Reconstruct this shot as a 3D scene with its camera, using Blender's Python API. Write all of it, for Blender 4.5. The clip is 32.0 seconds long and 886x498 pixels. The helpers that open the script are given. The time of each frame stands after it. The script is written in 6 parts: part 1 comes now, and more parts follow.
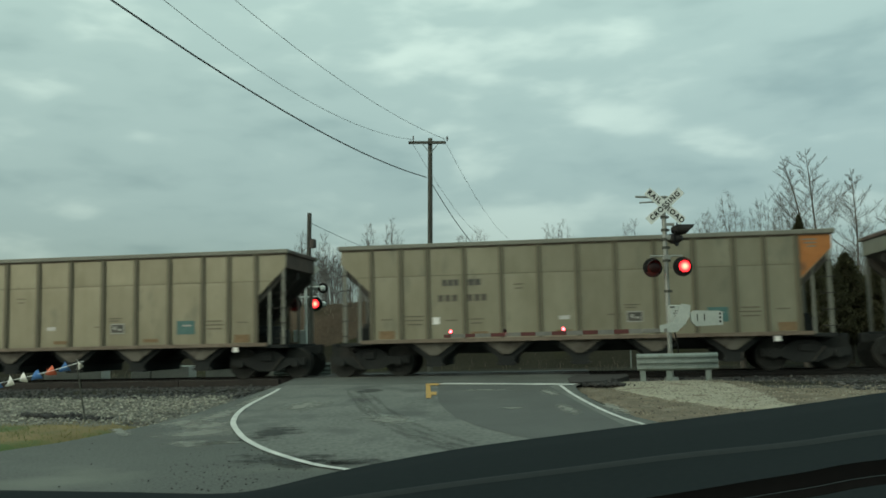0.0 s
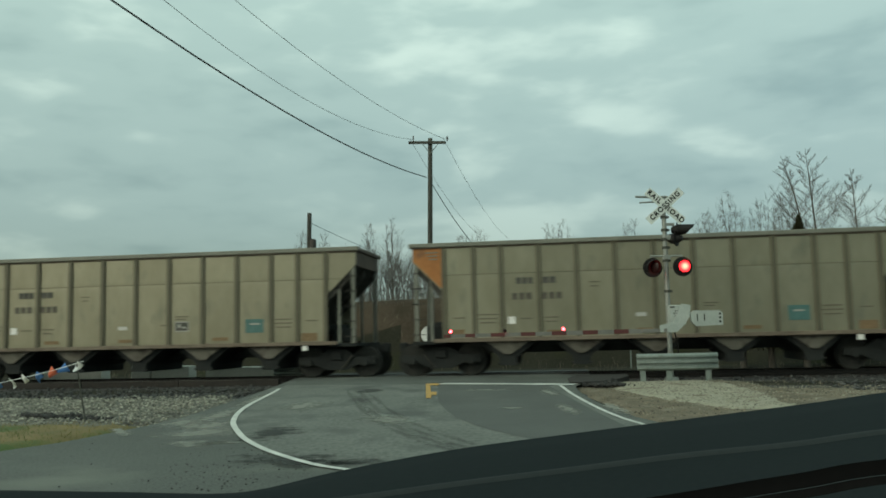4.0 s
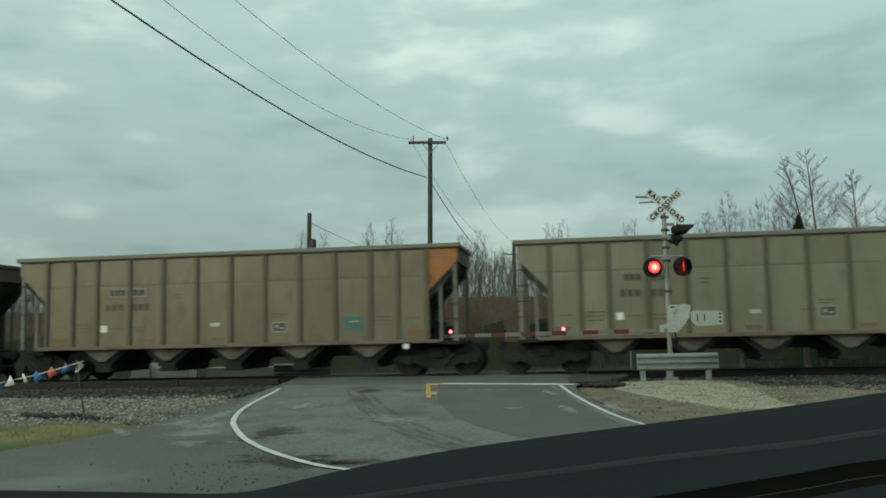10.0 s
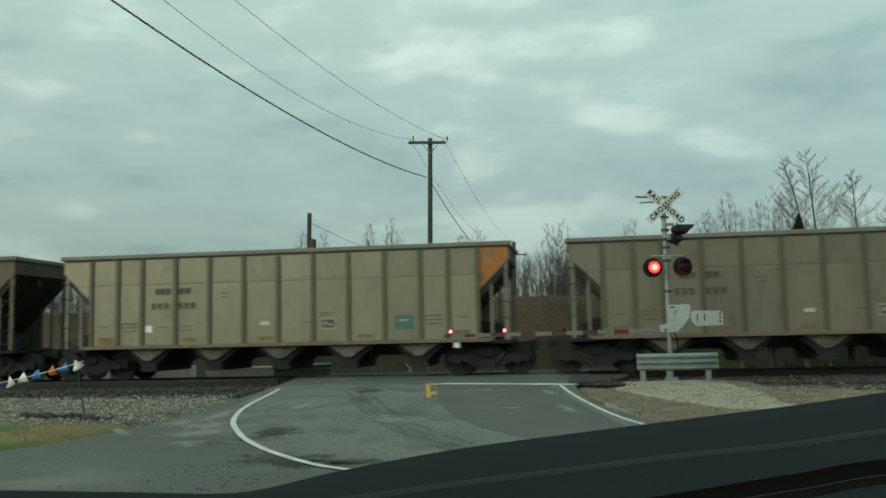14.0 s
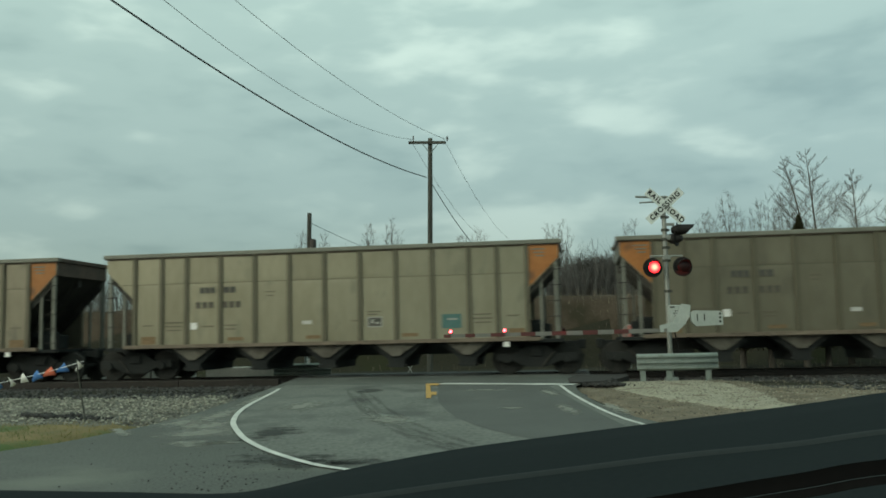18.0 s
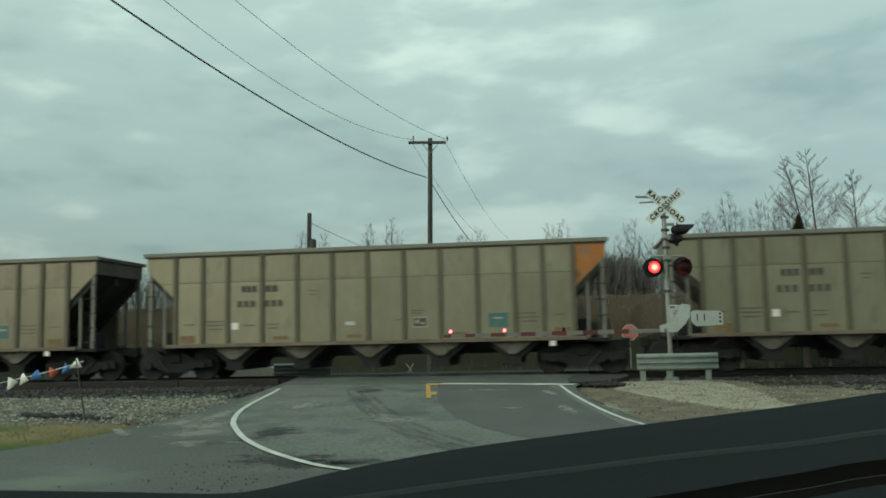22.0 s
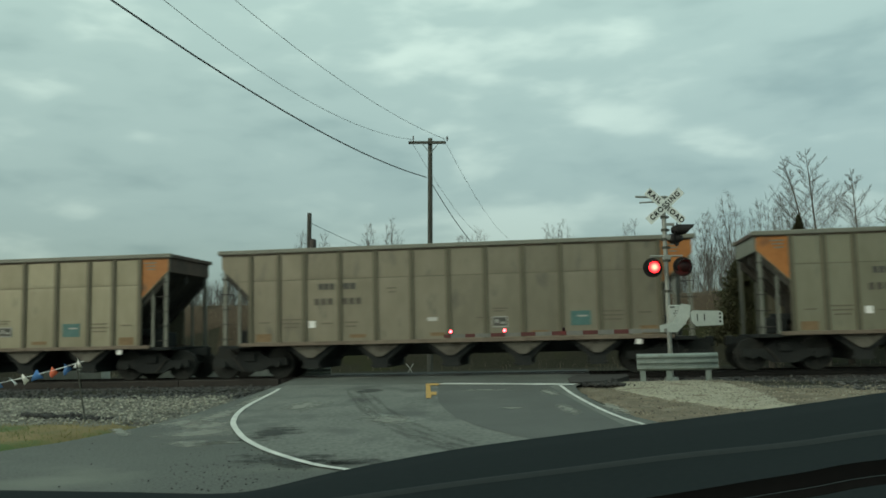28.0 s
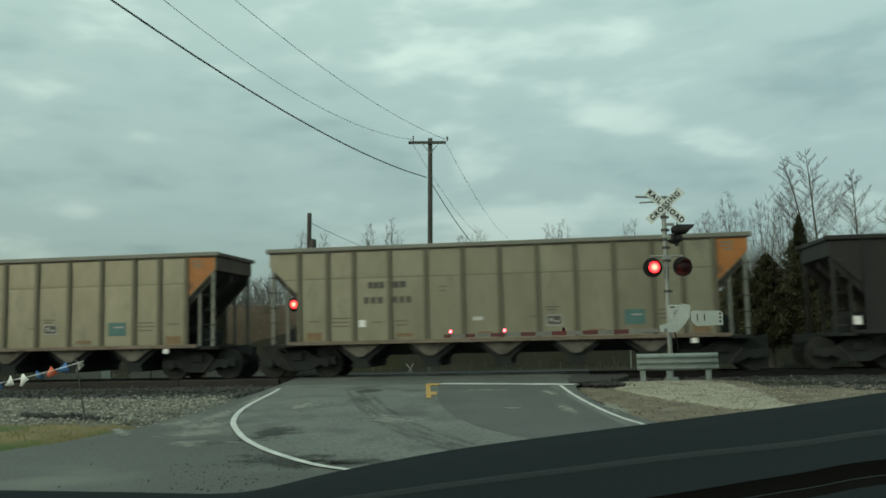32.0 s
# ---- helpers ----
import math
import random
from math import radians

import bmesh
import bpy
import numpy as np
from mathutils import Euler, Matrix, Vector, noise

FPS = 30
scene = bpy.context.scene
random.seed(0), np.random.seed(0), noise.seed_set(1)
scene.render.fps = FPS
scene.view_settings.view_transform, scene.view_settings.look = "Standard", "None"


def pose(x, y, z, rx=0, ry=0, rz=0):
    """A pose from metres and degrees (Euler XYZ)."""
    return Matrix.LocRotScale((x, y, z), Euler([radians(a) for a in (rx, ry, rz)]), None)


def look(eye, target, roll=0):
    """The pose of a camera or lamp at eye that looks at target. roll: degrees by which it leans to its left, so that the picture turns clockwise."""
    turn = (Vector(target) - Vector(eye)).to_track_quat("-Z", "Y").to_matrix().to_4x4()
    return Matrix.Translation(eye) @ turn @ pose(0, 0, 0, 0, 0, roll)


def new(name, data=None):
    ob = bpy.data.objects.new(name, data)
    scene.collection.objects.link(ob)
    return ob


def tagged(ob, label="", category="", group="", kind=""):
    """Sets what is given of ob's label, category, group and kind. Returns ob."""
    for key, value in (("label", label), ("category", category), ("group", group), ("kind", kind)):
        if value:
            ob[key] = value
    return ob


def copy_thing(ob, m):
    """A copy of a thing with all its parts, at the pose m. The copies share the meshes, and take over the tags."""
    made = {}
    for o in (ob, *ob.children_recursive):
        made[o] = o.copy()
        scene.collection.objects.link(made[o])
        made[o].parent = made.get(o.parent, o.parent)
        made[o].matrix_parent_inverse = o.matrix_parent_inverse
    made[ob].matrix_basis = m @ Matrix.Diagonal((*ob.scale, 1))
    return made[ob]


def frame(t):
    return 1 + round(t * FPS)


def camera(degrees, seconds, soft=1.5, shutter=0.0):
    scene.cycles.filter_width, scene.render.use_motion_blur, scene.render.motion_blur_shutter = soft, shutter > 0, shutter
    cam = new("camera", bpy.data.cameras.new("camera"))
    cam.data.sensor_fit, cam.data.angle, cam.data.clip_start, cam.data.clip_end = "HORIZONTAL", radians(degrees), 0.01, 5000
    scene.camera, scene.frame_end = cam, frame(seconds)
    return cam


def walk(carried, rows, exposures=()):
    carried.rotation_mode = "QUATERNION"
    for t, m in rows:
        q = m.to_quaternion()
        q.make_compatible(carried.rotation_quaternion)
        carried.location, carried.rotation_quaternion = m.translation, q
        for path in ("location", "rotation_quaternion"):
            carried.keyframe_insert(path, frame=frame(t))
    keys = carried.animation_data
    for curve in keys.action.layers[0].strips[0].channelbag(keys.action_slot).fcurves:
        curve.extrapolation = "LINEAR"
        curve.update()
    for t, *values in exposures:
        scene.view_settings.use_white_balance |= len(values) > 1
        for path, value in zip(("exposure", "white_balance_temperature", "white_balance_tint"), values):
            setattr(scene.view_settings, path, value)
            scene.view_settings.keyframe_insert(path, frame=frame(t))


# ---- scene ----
# ---------------------------------------------------------------- camera
cam = camera(53.36, 32.0, soft=1.7, shutter=0.22)
EYE = (0.0, 0.0, 1.2)
VIEW = look(EYE, (0.0, 10.0, 1.2 + 10.0 * 159 / 1560), -1.26)
walk(cam, [(0.0, VIEW), (32.0, VIEW)], exposures=[(0.0, 0.0, 6500, -6.0), (32.0, 0.0, 6500, -6.0)])

# ---------------------------------------------------------------- sky and light

CLOUDS = [(-0.412, 0.269, 0.131, 0.05, 1.0), (-0.4, 0.153, 0.177, 0.042, 0.3), (-0.274, 0.253, 0.185, 0.075, -0.5),
          (-0.108, 0.222, 0.177, 0.058, -0.35), (0.026, 0.314, 0.177, 0.038, 0.7), (-0.134, 0.334, 0.154, 0.042, -0.5),
          (0.175, 0.236, 0.146, 0.032, 1.0), (0.138, 0.186, 0.123, 0.02, 0.25), (0.382, 0.201, 0.115, 0.035, 1.2),
          (0.228, 0.277, 0.115, 0.033, 0.5), (0.307, 0.252, 0.092, 0.042, -0.5), (0.421, 0.281, 0.131, 0.058, -0.15),
          (0.303, 0.159, 0.146, 0.042, -0.7), (-0.033, 0.166, 0.169, 0.042, -0.6), (-0.285, 0.325, 0.177, 0.038, 0.3),
          (0.271, 0.329, 0.2, 0.038, 0.35)]


def make_sky():
    world = bpy.data.worlds.new("overcast_sky")
    scene.world = world
    world.use_nodes = True
    nt = world.node_tree
    nt.nodes.clear()
    out = nt.nodes.new("ShaderNodeOutputWorld")
    add = nt.nodes.new("ShaderNodeAddShader")
    sky = nt.nodes.new("ShaderNodeTexSky")
    sky.sky_type = "NISHITA"
    sky.sun_disc = False
    sky.sun_elevation = radians(30)
    sky.sun_rotation = radians(229)
    sky.air_density, sky.dust_density, sky.ozone_density = 0.5, 5.0, 0.0
    b1 = nt.nodes.new("ShaderNodeBackground")
    b1.inputs["Strength"].default_value = 0.05
    nt.links.new(sky.outputs["Color"], b1.inputs["Color"])
    tc = nt.nodes.new("ShaderNodeTexCoord")
    mp = nt.nodes.new("ShaderNodeMapping")
    mp.inputs["Location"].default_value = (0.7, 0.25, 1.3)
    mp.inputs["Scale"].default_value = (1.0, 1.0, 2.9)
    nt.links.new(tc.outputs["Generated"], mp.inputs["Vector"])

    def noise_tex(scale, detail, rough, warp):
        n = nt.nodes.new("ShaderNodeTexNoise")
        n.inputs["Scale"].default_value = scale
        n.inputs["Detail"].default_value = detail
        n.inputs["Roughness"].default_value = rough
        n.inputs["Distortion"].default_value = warp
        nt.links.new(mp.outputs["Vector"], n.inputs["Vector"])
        return n

    def math_node(op, a, b, c=None):
        n = nt.nodes.new("ShaderNodeMath")
        n.operation = op
        for k, v in enumerate((a, b, c)):
            if isinstance(v, float):
                n.inputs[k].default_value = v
            elif v is not None:
                nt.links.new(v, n.inputs[k])
        return n.outputs[0]

    n1, n2, n3 = noise_tex(3.3, 5, 0.45, 0.2), noise_tex(8.5, 5, 0.42, 0.2), noise_tex(22.0, 3, 0.4, 0.3)
    total = math_node("MULTIPLY_ADD", n1.outputs["Fac"], 0.45, 0.225)
    total = math_node("MULTIPLY_ADD", n2.outputs["Fac"], 0.55, total)
    total = math_node("MULTIPLY_ADD", n3.outputs["Fac"], 0.14, total)
    # the larger cloud banks: thin bright patches and darker undersides, with ragged borders
    ragged = nt.nodes.new("ShaderNodeVectorMath")
    ragged.operation = "MULTIPLY_ADD"
    ragged.inputs[1].default_value = (0.14, 0.0, 0.05)
    nt.links.new(n2.outputs["Color"], ragged.inputs[0])
    shifted = nt.nodes.new("ShaderNodeVectorMath")
    shifted.operation = "SUBTRACT"
    shifted.inputs[1].default_value = (0.07, 0.0, 0.025)
    nt.links.new(tc.outputs["Generated"], shifted.inputs[0])
    nt.links.new(shifted.outputs[0], ragged.inputs[2])
    for x, z, wide, tall, amount in CLOUDS:
        at = nt.nodes.new("ShaderNodeMapping")
        at.vector_type = "TEXTURE"
        at.inputs["Location"].default_value = (x, 0.0, z)
        at.inputs["Scale"].default_value = (wide * 1.5, 1000.0, tall * 1.5)
        nt.links.new(ragged.outputs[0], at.inputs["Vector"])
        ball = nt.nodes.new("ShaderNodeTexGradient")
        ball.gradient_type = "QUADRATIC_SPHERE"
        nt.links.new(at.outputs["Vector"], ball.inputs["Vector"])
        total = math_node("MULTIPLY_ADD", ball.outputs["Fac"], 0.18 * amount, total)
    ramp = nt.nodes.new("ShaderNodeValToRGB")
    ramp.color_ramp.interpolation = "EASE"
    e = ramp.color_ramp.elements
    e[0].position, e[0].color = 0.56, (0.30, 0.390, 0.368, 1)
    e[1].position, e[1].color = 1.0, (0.63, 0.725, 0.668, 1)
    m = ramp.color_ramp.elements.new(0.795)
    m.color = (0.418, 0.516, 0.484, 1)
    nt.links.new(total, ramp.inputs["Fac"])
    b2 = nt.nodes.new("ShaderNodeBackground")
    nt.links.new(ramp.outputs["Color"], b2.inputs["Color"])
    # an overcast sky is brighter overhead than at the horizon
    sep = nt.nodes.new("ShaderNodeSeparateXYZ")
    nt.links.new(tc.outputs["Generated"], sep.inputs["Vector"])
    lift = nt.nodes.new("ShaderNodeMapRange")
    lift.inputs["From Min"].default_value, lift.inputs["From Max"].default_value = 0.0, 0.5
    lift.inputs["To Min"].default_value, lift.inputs["To Max"].default_value = 0.52, 1.30
    nt.links.new(sep.outputs["Z"], lift.inputs["Value"])
    nt.links.new(lift.outputs["Result"], b2.inputs["Strength"])
    nt.links.new(b1.outputs[0], add.inputs[0])
    nt.links.new(b2.outputs[0], add.inputs[1])
    nt.links.new(add.outputs[0], out.inputs["Surface"])


make_sky()
sun_data = bpy.data.lights.new("sun", "SUN")
sun_data.energy, sun_data.angle, sun_data.color = 0.55, radians(25), (1.0, 0.93, 0.82)
sun = new("sun", sun_data)
sun.matrix_basis = look((-30.0, -26.4, 23.0), (0, 0, 0))


# ---------------------------------------------------------------- materials
def material(name, low, high, rough=0.8, metal=0.0, big=0.6, fine=14.0, bump=0.15, stain=None, stain_at=0.62,
             stain_scale=1.3, streak=False, per_piece=0.0, spec=0.5, stretch=None, per_object=0.0, grit=0.6):
    """Two tones mixed by a broad and a fine noise, an optional stain of a third tone, and fine relief."""
    m = bpy.data.materials.new(name)
    m.use_nodes = True
    nt = m.node_tree
    bsdf = nt.nodes["Principled BSDF"]
    bsdf.inputs["Roughness"].default_value = rough
    bsdf.inputs["Metallic"].default_value = metal
    bsdf.inputs["Specular IOR Level"].default_value = spec
    tc = nt.nodes.new("ShaderNodeTexCoord")
    src = tc.outputs["Object"]
    own = None
    if per_object:
        own = nt.nodes.new("ShaderNodeObjectInfo")
        off = nt.nodes.new("ShaderNodeVectorMath")
        off.operation = "MULTIPLY_ADD"
        off.inputs[1].default_value = (31.0, 17.0, 23.0)
        nt.links.new(own.outputs["Random"], off.inputs[0])
        nt.links.new(src, off.inputs[2])
        src = off.outputs[0]
    if streak or stretch:
        mp = nt.nodes.new("ShaderNodeMapping")
        mp.inputs["Scale"].default_value = stretch or (1.0, 1.0, 0.18)
        nt.links.new(src, mp.inputs["Vector"])
        src = mp.outputs["Vector"]

    def tex(scale, detail=5):
        n = nt.nodes.new("ShaderNodeTexNoise")
        n.inputs["Scale"].default_value = scale
        n.inputs["Detail"].default_value = detail
        nt.links.new(src, n.inputs["Vector"])
        return n.outputs["Fac"]

    broad, grain = tex(big), tex(fine, 8)
    mix = nt.nodes.new("ShaderNodeMath")
    mix.operation = "MULTIPLY_ADD"
    mix.inputs[1].default_value = grit
    nt.links.new(grain, mix.inputs[0])
    nt.links.new(broad, mix.inputs[2])
    if grit > 0.6:
        even = nt.nodes.new("ShaderNodeMath")
        even.operation = "MULTIPLY"
        even.inputs[1].default_value = 1.6 / (1.0 + grit)
        nt.links.new(mix.outputs[0], even.inputs[0])
        mix = even
    ramp = nt.nodes.new("ShaderNodeValToRGB")
    e = ramp.color_ramp.elements
    e[0].position, e[0].color = 0.55, (*low, 1)
    e[1].position, e[1].color = 1.05 - 0.05, (*high, 1)
    nt.links.new(mix.outputs[0], ramp.inputs["Fac"])
    colour = ramp.outputs["Color"]
    if stain:
        r2 = nt.nodes.new("ShaderNodeValToRGB")
        q = r2.color_ramp.elements
        q[0].position, q[0].color = stain_at - 0.07, (0, 0, 0, 1)
        q[1].position, q[1].color = stain_at + 0.07, (1, 1, 1, 1)
        nt.links.new(tex(stain_scale, 7), r2.inputs["Fac"])
        mc = nt.nodes.new("ShaderNodeMixRGB")
        mc.inputs["Color2"].default_value = (*stain, 1)
        nt.links.new(r2.outputs["Color"], mc.inputs["Fac"])
        nt.links.new(colour, mc.inputs["Color1"])
        colour = mc.outputs["Color"]
    if per_piece or per_object:
        info = own or nt.nodes.new("ShaderNodeNewGeometry")
        per_piece = per_piece or per_object
        hsv = nt.nodes.new("ShaderNodeHueSaturation")
        mr = nt.nodes.new("ShaderNodeMapRange")
        mr.inputs["To Min"].default_value = 1 - per_piece
        mr.inputs["To Max"].default_value = 1 + per_piece
        nt.links.new(info.outputs["Random" if own else "Random Per Island"], mr.inputs["Value"])
        nt.links.new(mr.outputs["Result"], hsv.inputs["Value"])
        nt.links.new(colour, hsv.inputs["Color"])
        colour = hsv.outputs["Color"]
    nt.links.new(colour, bsdf.inputs["Base Color"])
    if bump:
        b = nt.nodes.new("ShaderNodeBump")
        b.inputs["Strength"].default_value = bump
        b.inputs["Distance"].default_value = 0.02
        nt.links.new(grain, b.inputs["Height"])
        nt.links.new(b.outputs["Normal"], bsdf.inputs["Normal"])
    return m


def glowing(name, core, rim, strength, radius):
    """A lit lens: hot in the middle, deep red at the rim."""
    m = bpy.data.materials.new(name)
    m.use_nodes = True
    nt = m.node_tree
    bsdf = nt.nodes["Principled BSDF"]
    tc = nt.nodes.new("ShaderNodeTexCoord")
    ln = nt.nodes.new("ShaderNodeVectorMath")
    ln.operation = "LENGTH"
    nt.links.new(tc.outputs["Object"], ln.inputs[0])
    mr = nt.nodes.new("ShaderNodeMapRange")
    mr.inputs["From Min"].default_value = radius * 0.25
    mr.inputs["From Max"].default_value = radius
    nt.links.new(ln.outputs["Value"], mr.inputs["Value"])
    mc = nt.nodes.new("ShaderNodeMixRGB")
    mc.inputs["Color1"].default_value = (*core, 1)
    mc.inputs["Color2"].default_value = (*rim, 1)
    nt.links.new(mr.outputs["Result"], mc.inputs["Fac"])
    nt.links.new(mc.outputs["Color"], bsdf.inputs["Emission Color"])
    bsdf.inputs["Base Color"].default_value = (0.4, 0.02, 0.02, 1)
    bsdf.inputs["Emission Strength"].default_value = strength
    return m


def film(name, colour, cover, scale, seed, local=False):
    """A thin stain that thins out raggedly towards its edge; its local unit circle is the edge."""
    m = bpy.data.materials.new(name)
    m.use_nodes = True
    nt = m.node_tree
    bsdf = nt.nodes["Principled BSDF"]
    bsdf.inputs["Base Color"].default_value = (*colour, 1)
    bsdf.inputs["Roughness"].default_value = 0.9
    bsdf.inputs["Specular IOR Level"].default_value = 0.3
    tc = nt.nodes.new("ShaderNodeTexCoord")
    ln = nt.nodes.new("ShaderNodeVectorMath")
    ln.operation = "LENGTH"
    nt.links.new(tc.outputs["Object"], ln.inputs[0])
    n = nt.nodes.new("ShaderNodeTexNoise")
    n.noise_dimensions = "4D"
    n.inputs["W"].default_value = seed
    n.inputs["Scale"].default_value = scale
    n.inputs["Detail"].default_value = 7
    n.inputs["Roughness"].default_value = 0.65
    geo = nt.nodes.new("ShaderNodeNewGeometry")
    nt.links.new(tc.outputs["Object"] if local else geo.outputs["Position"], n.inputs["Vector"])
    if local:
        info = nt.nodes.new("ShaderNodeObjectInfo")
        span = nt.nodes.new("ShaderNodeMath")
        span.operation = "MULTIPLY"
        span.inputs[1].default_value = 20.0
        nt.links.new(info.outputs["Random"], span.inputs[0])
        nt.links.new(span.outputs[0], n.inputs["W"])
    a = nt.nodes.new("ShaderNodeMath")
    a.operation = "MULTIPLY_ADD"
    a.inputs[1].default_value = 2.4
    nt.links.new(n.outputs["Fac"], a.inputs[0])
    inv = nt.nodes.new("ShaderNodeMath")
    inv.operation = "SUBTRACT"
    inv.inputs[0].default_value = -0.55
    nt.links.new(ln.outputs["Value"], inv.inputs[1])
    nt.links.new(inv.outputs[0], a.inputs[2])
    mr = nt.nodes.new("ShaderNodeMapRange")
    mr.inputs["From Min"].default_value, mr.inputs["From Max"].default_value = -0.10, 0.40
    mr.inputs["To Max"].default_value = cover
    nt.links.new(a.outputs[0], mr.inputs["Value"])
    clear = nt.nodes.new("ShaderNodeBsdfTransparent")
    mix = nt.nodes.new("ShaderNodeMixShader")
    nt.links.new(mr.outputs["Result"], mix.inputs["Fac"])
    nt.links.new(clear.outputs[0], mix.inputs[1])
    nt.links.new(bsdf.outputs[0], mix.inputs[2])
    nt.links.new(mix.outputs[0], nt.nodes["Material Output"].inputs["Surface"])
    return m


M = {}
M["body_light"] = material("aluminium_sheet", (0.1813, 0.1736, 0.1207), (0.2268, 0.2198, 0.1598), 0.42, 0.5, 1.1, 4, 0.13,
                           (0.1598, 0.1590, 0.1172), 0.66, 2.2, stretch=(1.0, 1.0, 0.45), per_object=0.07)
M["body_mid"] = material("aluminium_sheet_dusty", (0.1258, 0.1162, 0.0815), (0.1623, 0.1517, 0.1097), 0.44, 0.5, 1.1, 4, 0.13,
                         (0.1153, 0.1077, 0.0781), 0.64, 2.0, stretch=(1.0, 1.0, 0.45), per_object=0.07)
M["body_grey"] = material("aluminium_sheet_grey", (0.1520, 0.1426, 0.1049), (0.1944, 0.1821, 0.1382), 0.42, 0.5, 1.1, 4, 0.13,
                          (0.1244, 0.1201, 0.0941), 0.65, 2.2, stretch=(1.0, 1.0, 0.45), per_object=0.07)
M["end_post"] = material("pale_post_metal", (0.105, 0.110, 0.092), (0.165, 0.172, 0.146), 0.55, 0.15, 1.0, 9, 0.06)
M["board_white"] = material("white_sign_sheeting", (0.5000, 0.5459, 0.5250), (0.6200, 0.6695, 0.6458), 0.5, 0, 2.0, 16, 0.02, (0.40, 0.42, 0.39), 0.66, 6.0)
M["curb_timber"] = material("dark_creosoted_timber", (0.011, 0.0095, 0.0075), (0.022, 0.018, 0.0145), 0.9, 0, 1.2, 10, 0.3, per_object=0.15)
M["rib"] = material("rib_metal", (0.0692, 0.0638, 0.0412), (0.1055, 0.0980, 0.0643), 0.6, 0.15, 1.0, 8, 0.08, None, 0.6, 1, True)
M["chord"] = material("chord_metal", (0.1260, 0.1310, 0.1060), (0.1720, 0.1790, 0.1470), 0.6, 0.1, 0.7, 9, 0.08)
M["body_brown"] = material("brown_steel", (0.0885, 0.0750, 0.0450), (0.1237, 0.1065, 0.0675), 0.7, 0.05, 0.6, 6, 0.1,
                           (0.0788, 0.0600, 0.0338), 0.60, 0.8, True, per_object=0.06)
M["rib_brown"] = material("brown_rib_steel", (0.0990, 0.0850, 0.0540), (0.1420, 0.1240, 0.0830), 0.7, 0.05, 0.8, 8, 0.1)
M["body_dark"] = material("dark_steel", (0.0059, 0.0059, 0.0053), (0.0109, 0.0103, 0.0092), 0.65, 0.1, 0.7, 8, 0.1,
                          (0.0149, 0.0122, 0.0083), 0.62, 0.9, True)
# dark for the shade under the car ends, then lifted for windscreen haze
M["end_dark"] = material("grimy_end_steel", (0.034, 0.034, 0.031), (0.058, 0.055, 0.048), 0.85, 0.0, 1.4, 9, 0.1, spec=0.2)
# rust brown, also the painted shade of trailing walls and under chords
M["rust_and_shade"] = material("rusty_end_sheet", (0.040, 0.030, 0.023), (0.085, 0.058, 0.042), 0.8, 0.05, 1.6, 9, 0.15)
M["sill"] = material("side_sill_paint", (0.0952, 0.0714, 0.0527), (0.1615, 0.1334, 0.1003), 0.7, 0.1, 1.4, 12, 0.1)
M["orange"] = material("orange_paint", (0.2403, 0.0894, 0.0156), (0.3239, 0.1304, 0.0312), 0.6, 0.0, 1.2, 10, 0.06,
                       (0.1460, 0.0681, 0.0262), 0.62, 1.6)
M["hopper"] = material("hopper_chute_metal", (0.0775, 0.0721, 0.0557), (0.1149, 0.1094, 0.0895), 0.65, 0.15, 1.2, 9, 0.1,
                       (0.0433, 0.0357, 0.0272), 0.6, 1.6)
# raised above the steel's own black to stand in for windscreen haze
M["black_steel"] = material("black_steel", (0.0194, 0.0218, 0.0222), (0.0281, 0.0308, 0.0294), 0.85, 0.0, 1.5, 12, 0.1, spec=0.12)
M["wheel"] = material("wheel_steel", (0.0133, 0.0156, 0.0144), (0.0308, 0.0312, 0.0281), 0.75, 0.0, 2, 14, 0.1, spec=0.2)
M["ink"] = material("stencil_ink", (0.0325, 0.0358, 0.0325), (0.0780, 0.0748, 0.0618), 0.7, 0, 3, 20, 0.0)
M["faint"] = material("faded_stencil", (0.085, 0.075, 0.052), (0.12, 0.105, 0.075), 0.7, 0, 3, 20, 0.0)
M["patch_grey"] = material("pale_paint_patch", (0.2340, 0.2400, 0.2160), (0.3000, 0.3060, 0.2820), 0.6, 0, 2, 16, 0.0)
M["patch_dull"] = material("dull_painted_patch", (0.145, 0.149, 0.134), (0.186, 0.190, 0.175), 0.6, 0, 2, 16, 0.0)
M["white"] = material("white_paint", (0.3534, 0.3591, 0.3420), (0.4560, 0.4560, 0.4389), 0.5, 0, 2.0, 16, 0.03)
M["reflector"] = material("reflective_white", (0.6120, 0.6120, 0.5967), (0.7038, 0.7038, 0.6885), 0.35, 0, 2.0, 16, 0.0)
M["teal"] = material("teal_paint", (0.038, 0.104, 0.099), (0.062, 0.138, 0.130), 0.6, 0, 5.0, 14, 0.0)
M["blue_patch"] = material("blue_paint", (0.16, 0.34, 0.50), (0.26, 0.46, 0.62), 0.6, 0, 2.0, 12, 0.0)
M["stain"] = material("rusty_stain", (0.125, 0.085, 0.042), (0.19, 0.13, 0.07), 0.8, 0, 3.0, 14, 0.0)
M["red"] = material("red_sheeting", (0.0501, 0.0058, 0.0050), (0.0701, 0.0092, 0.0076), 0.5, 0, 3, 20, 0.0)
M["galv"] = material("galvanised_steel", (0.1481, 0.1785, 0.1642), (0.2267, 0.2631, 0.2454), 0.5, 0.35, 1.5, 14, 0.06,
                     (0.1096, 0.1178, 0.0954), 0.66, 2.0)
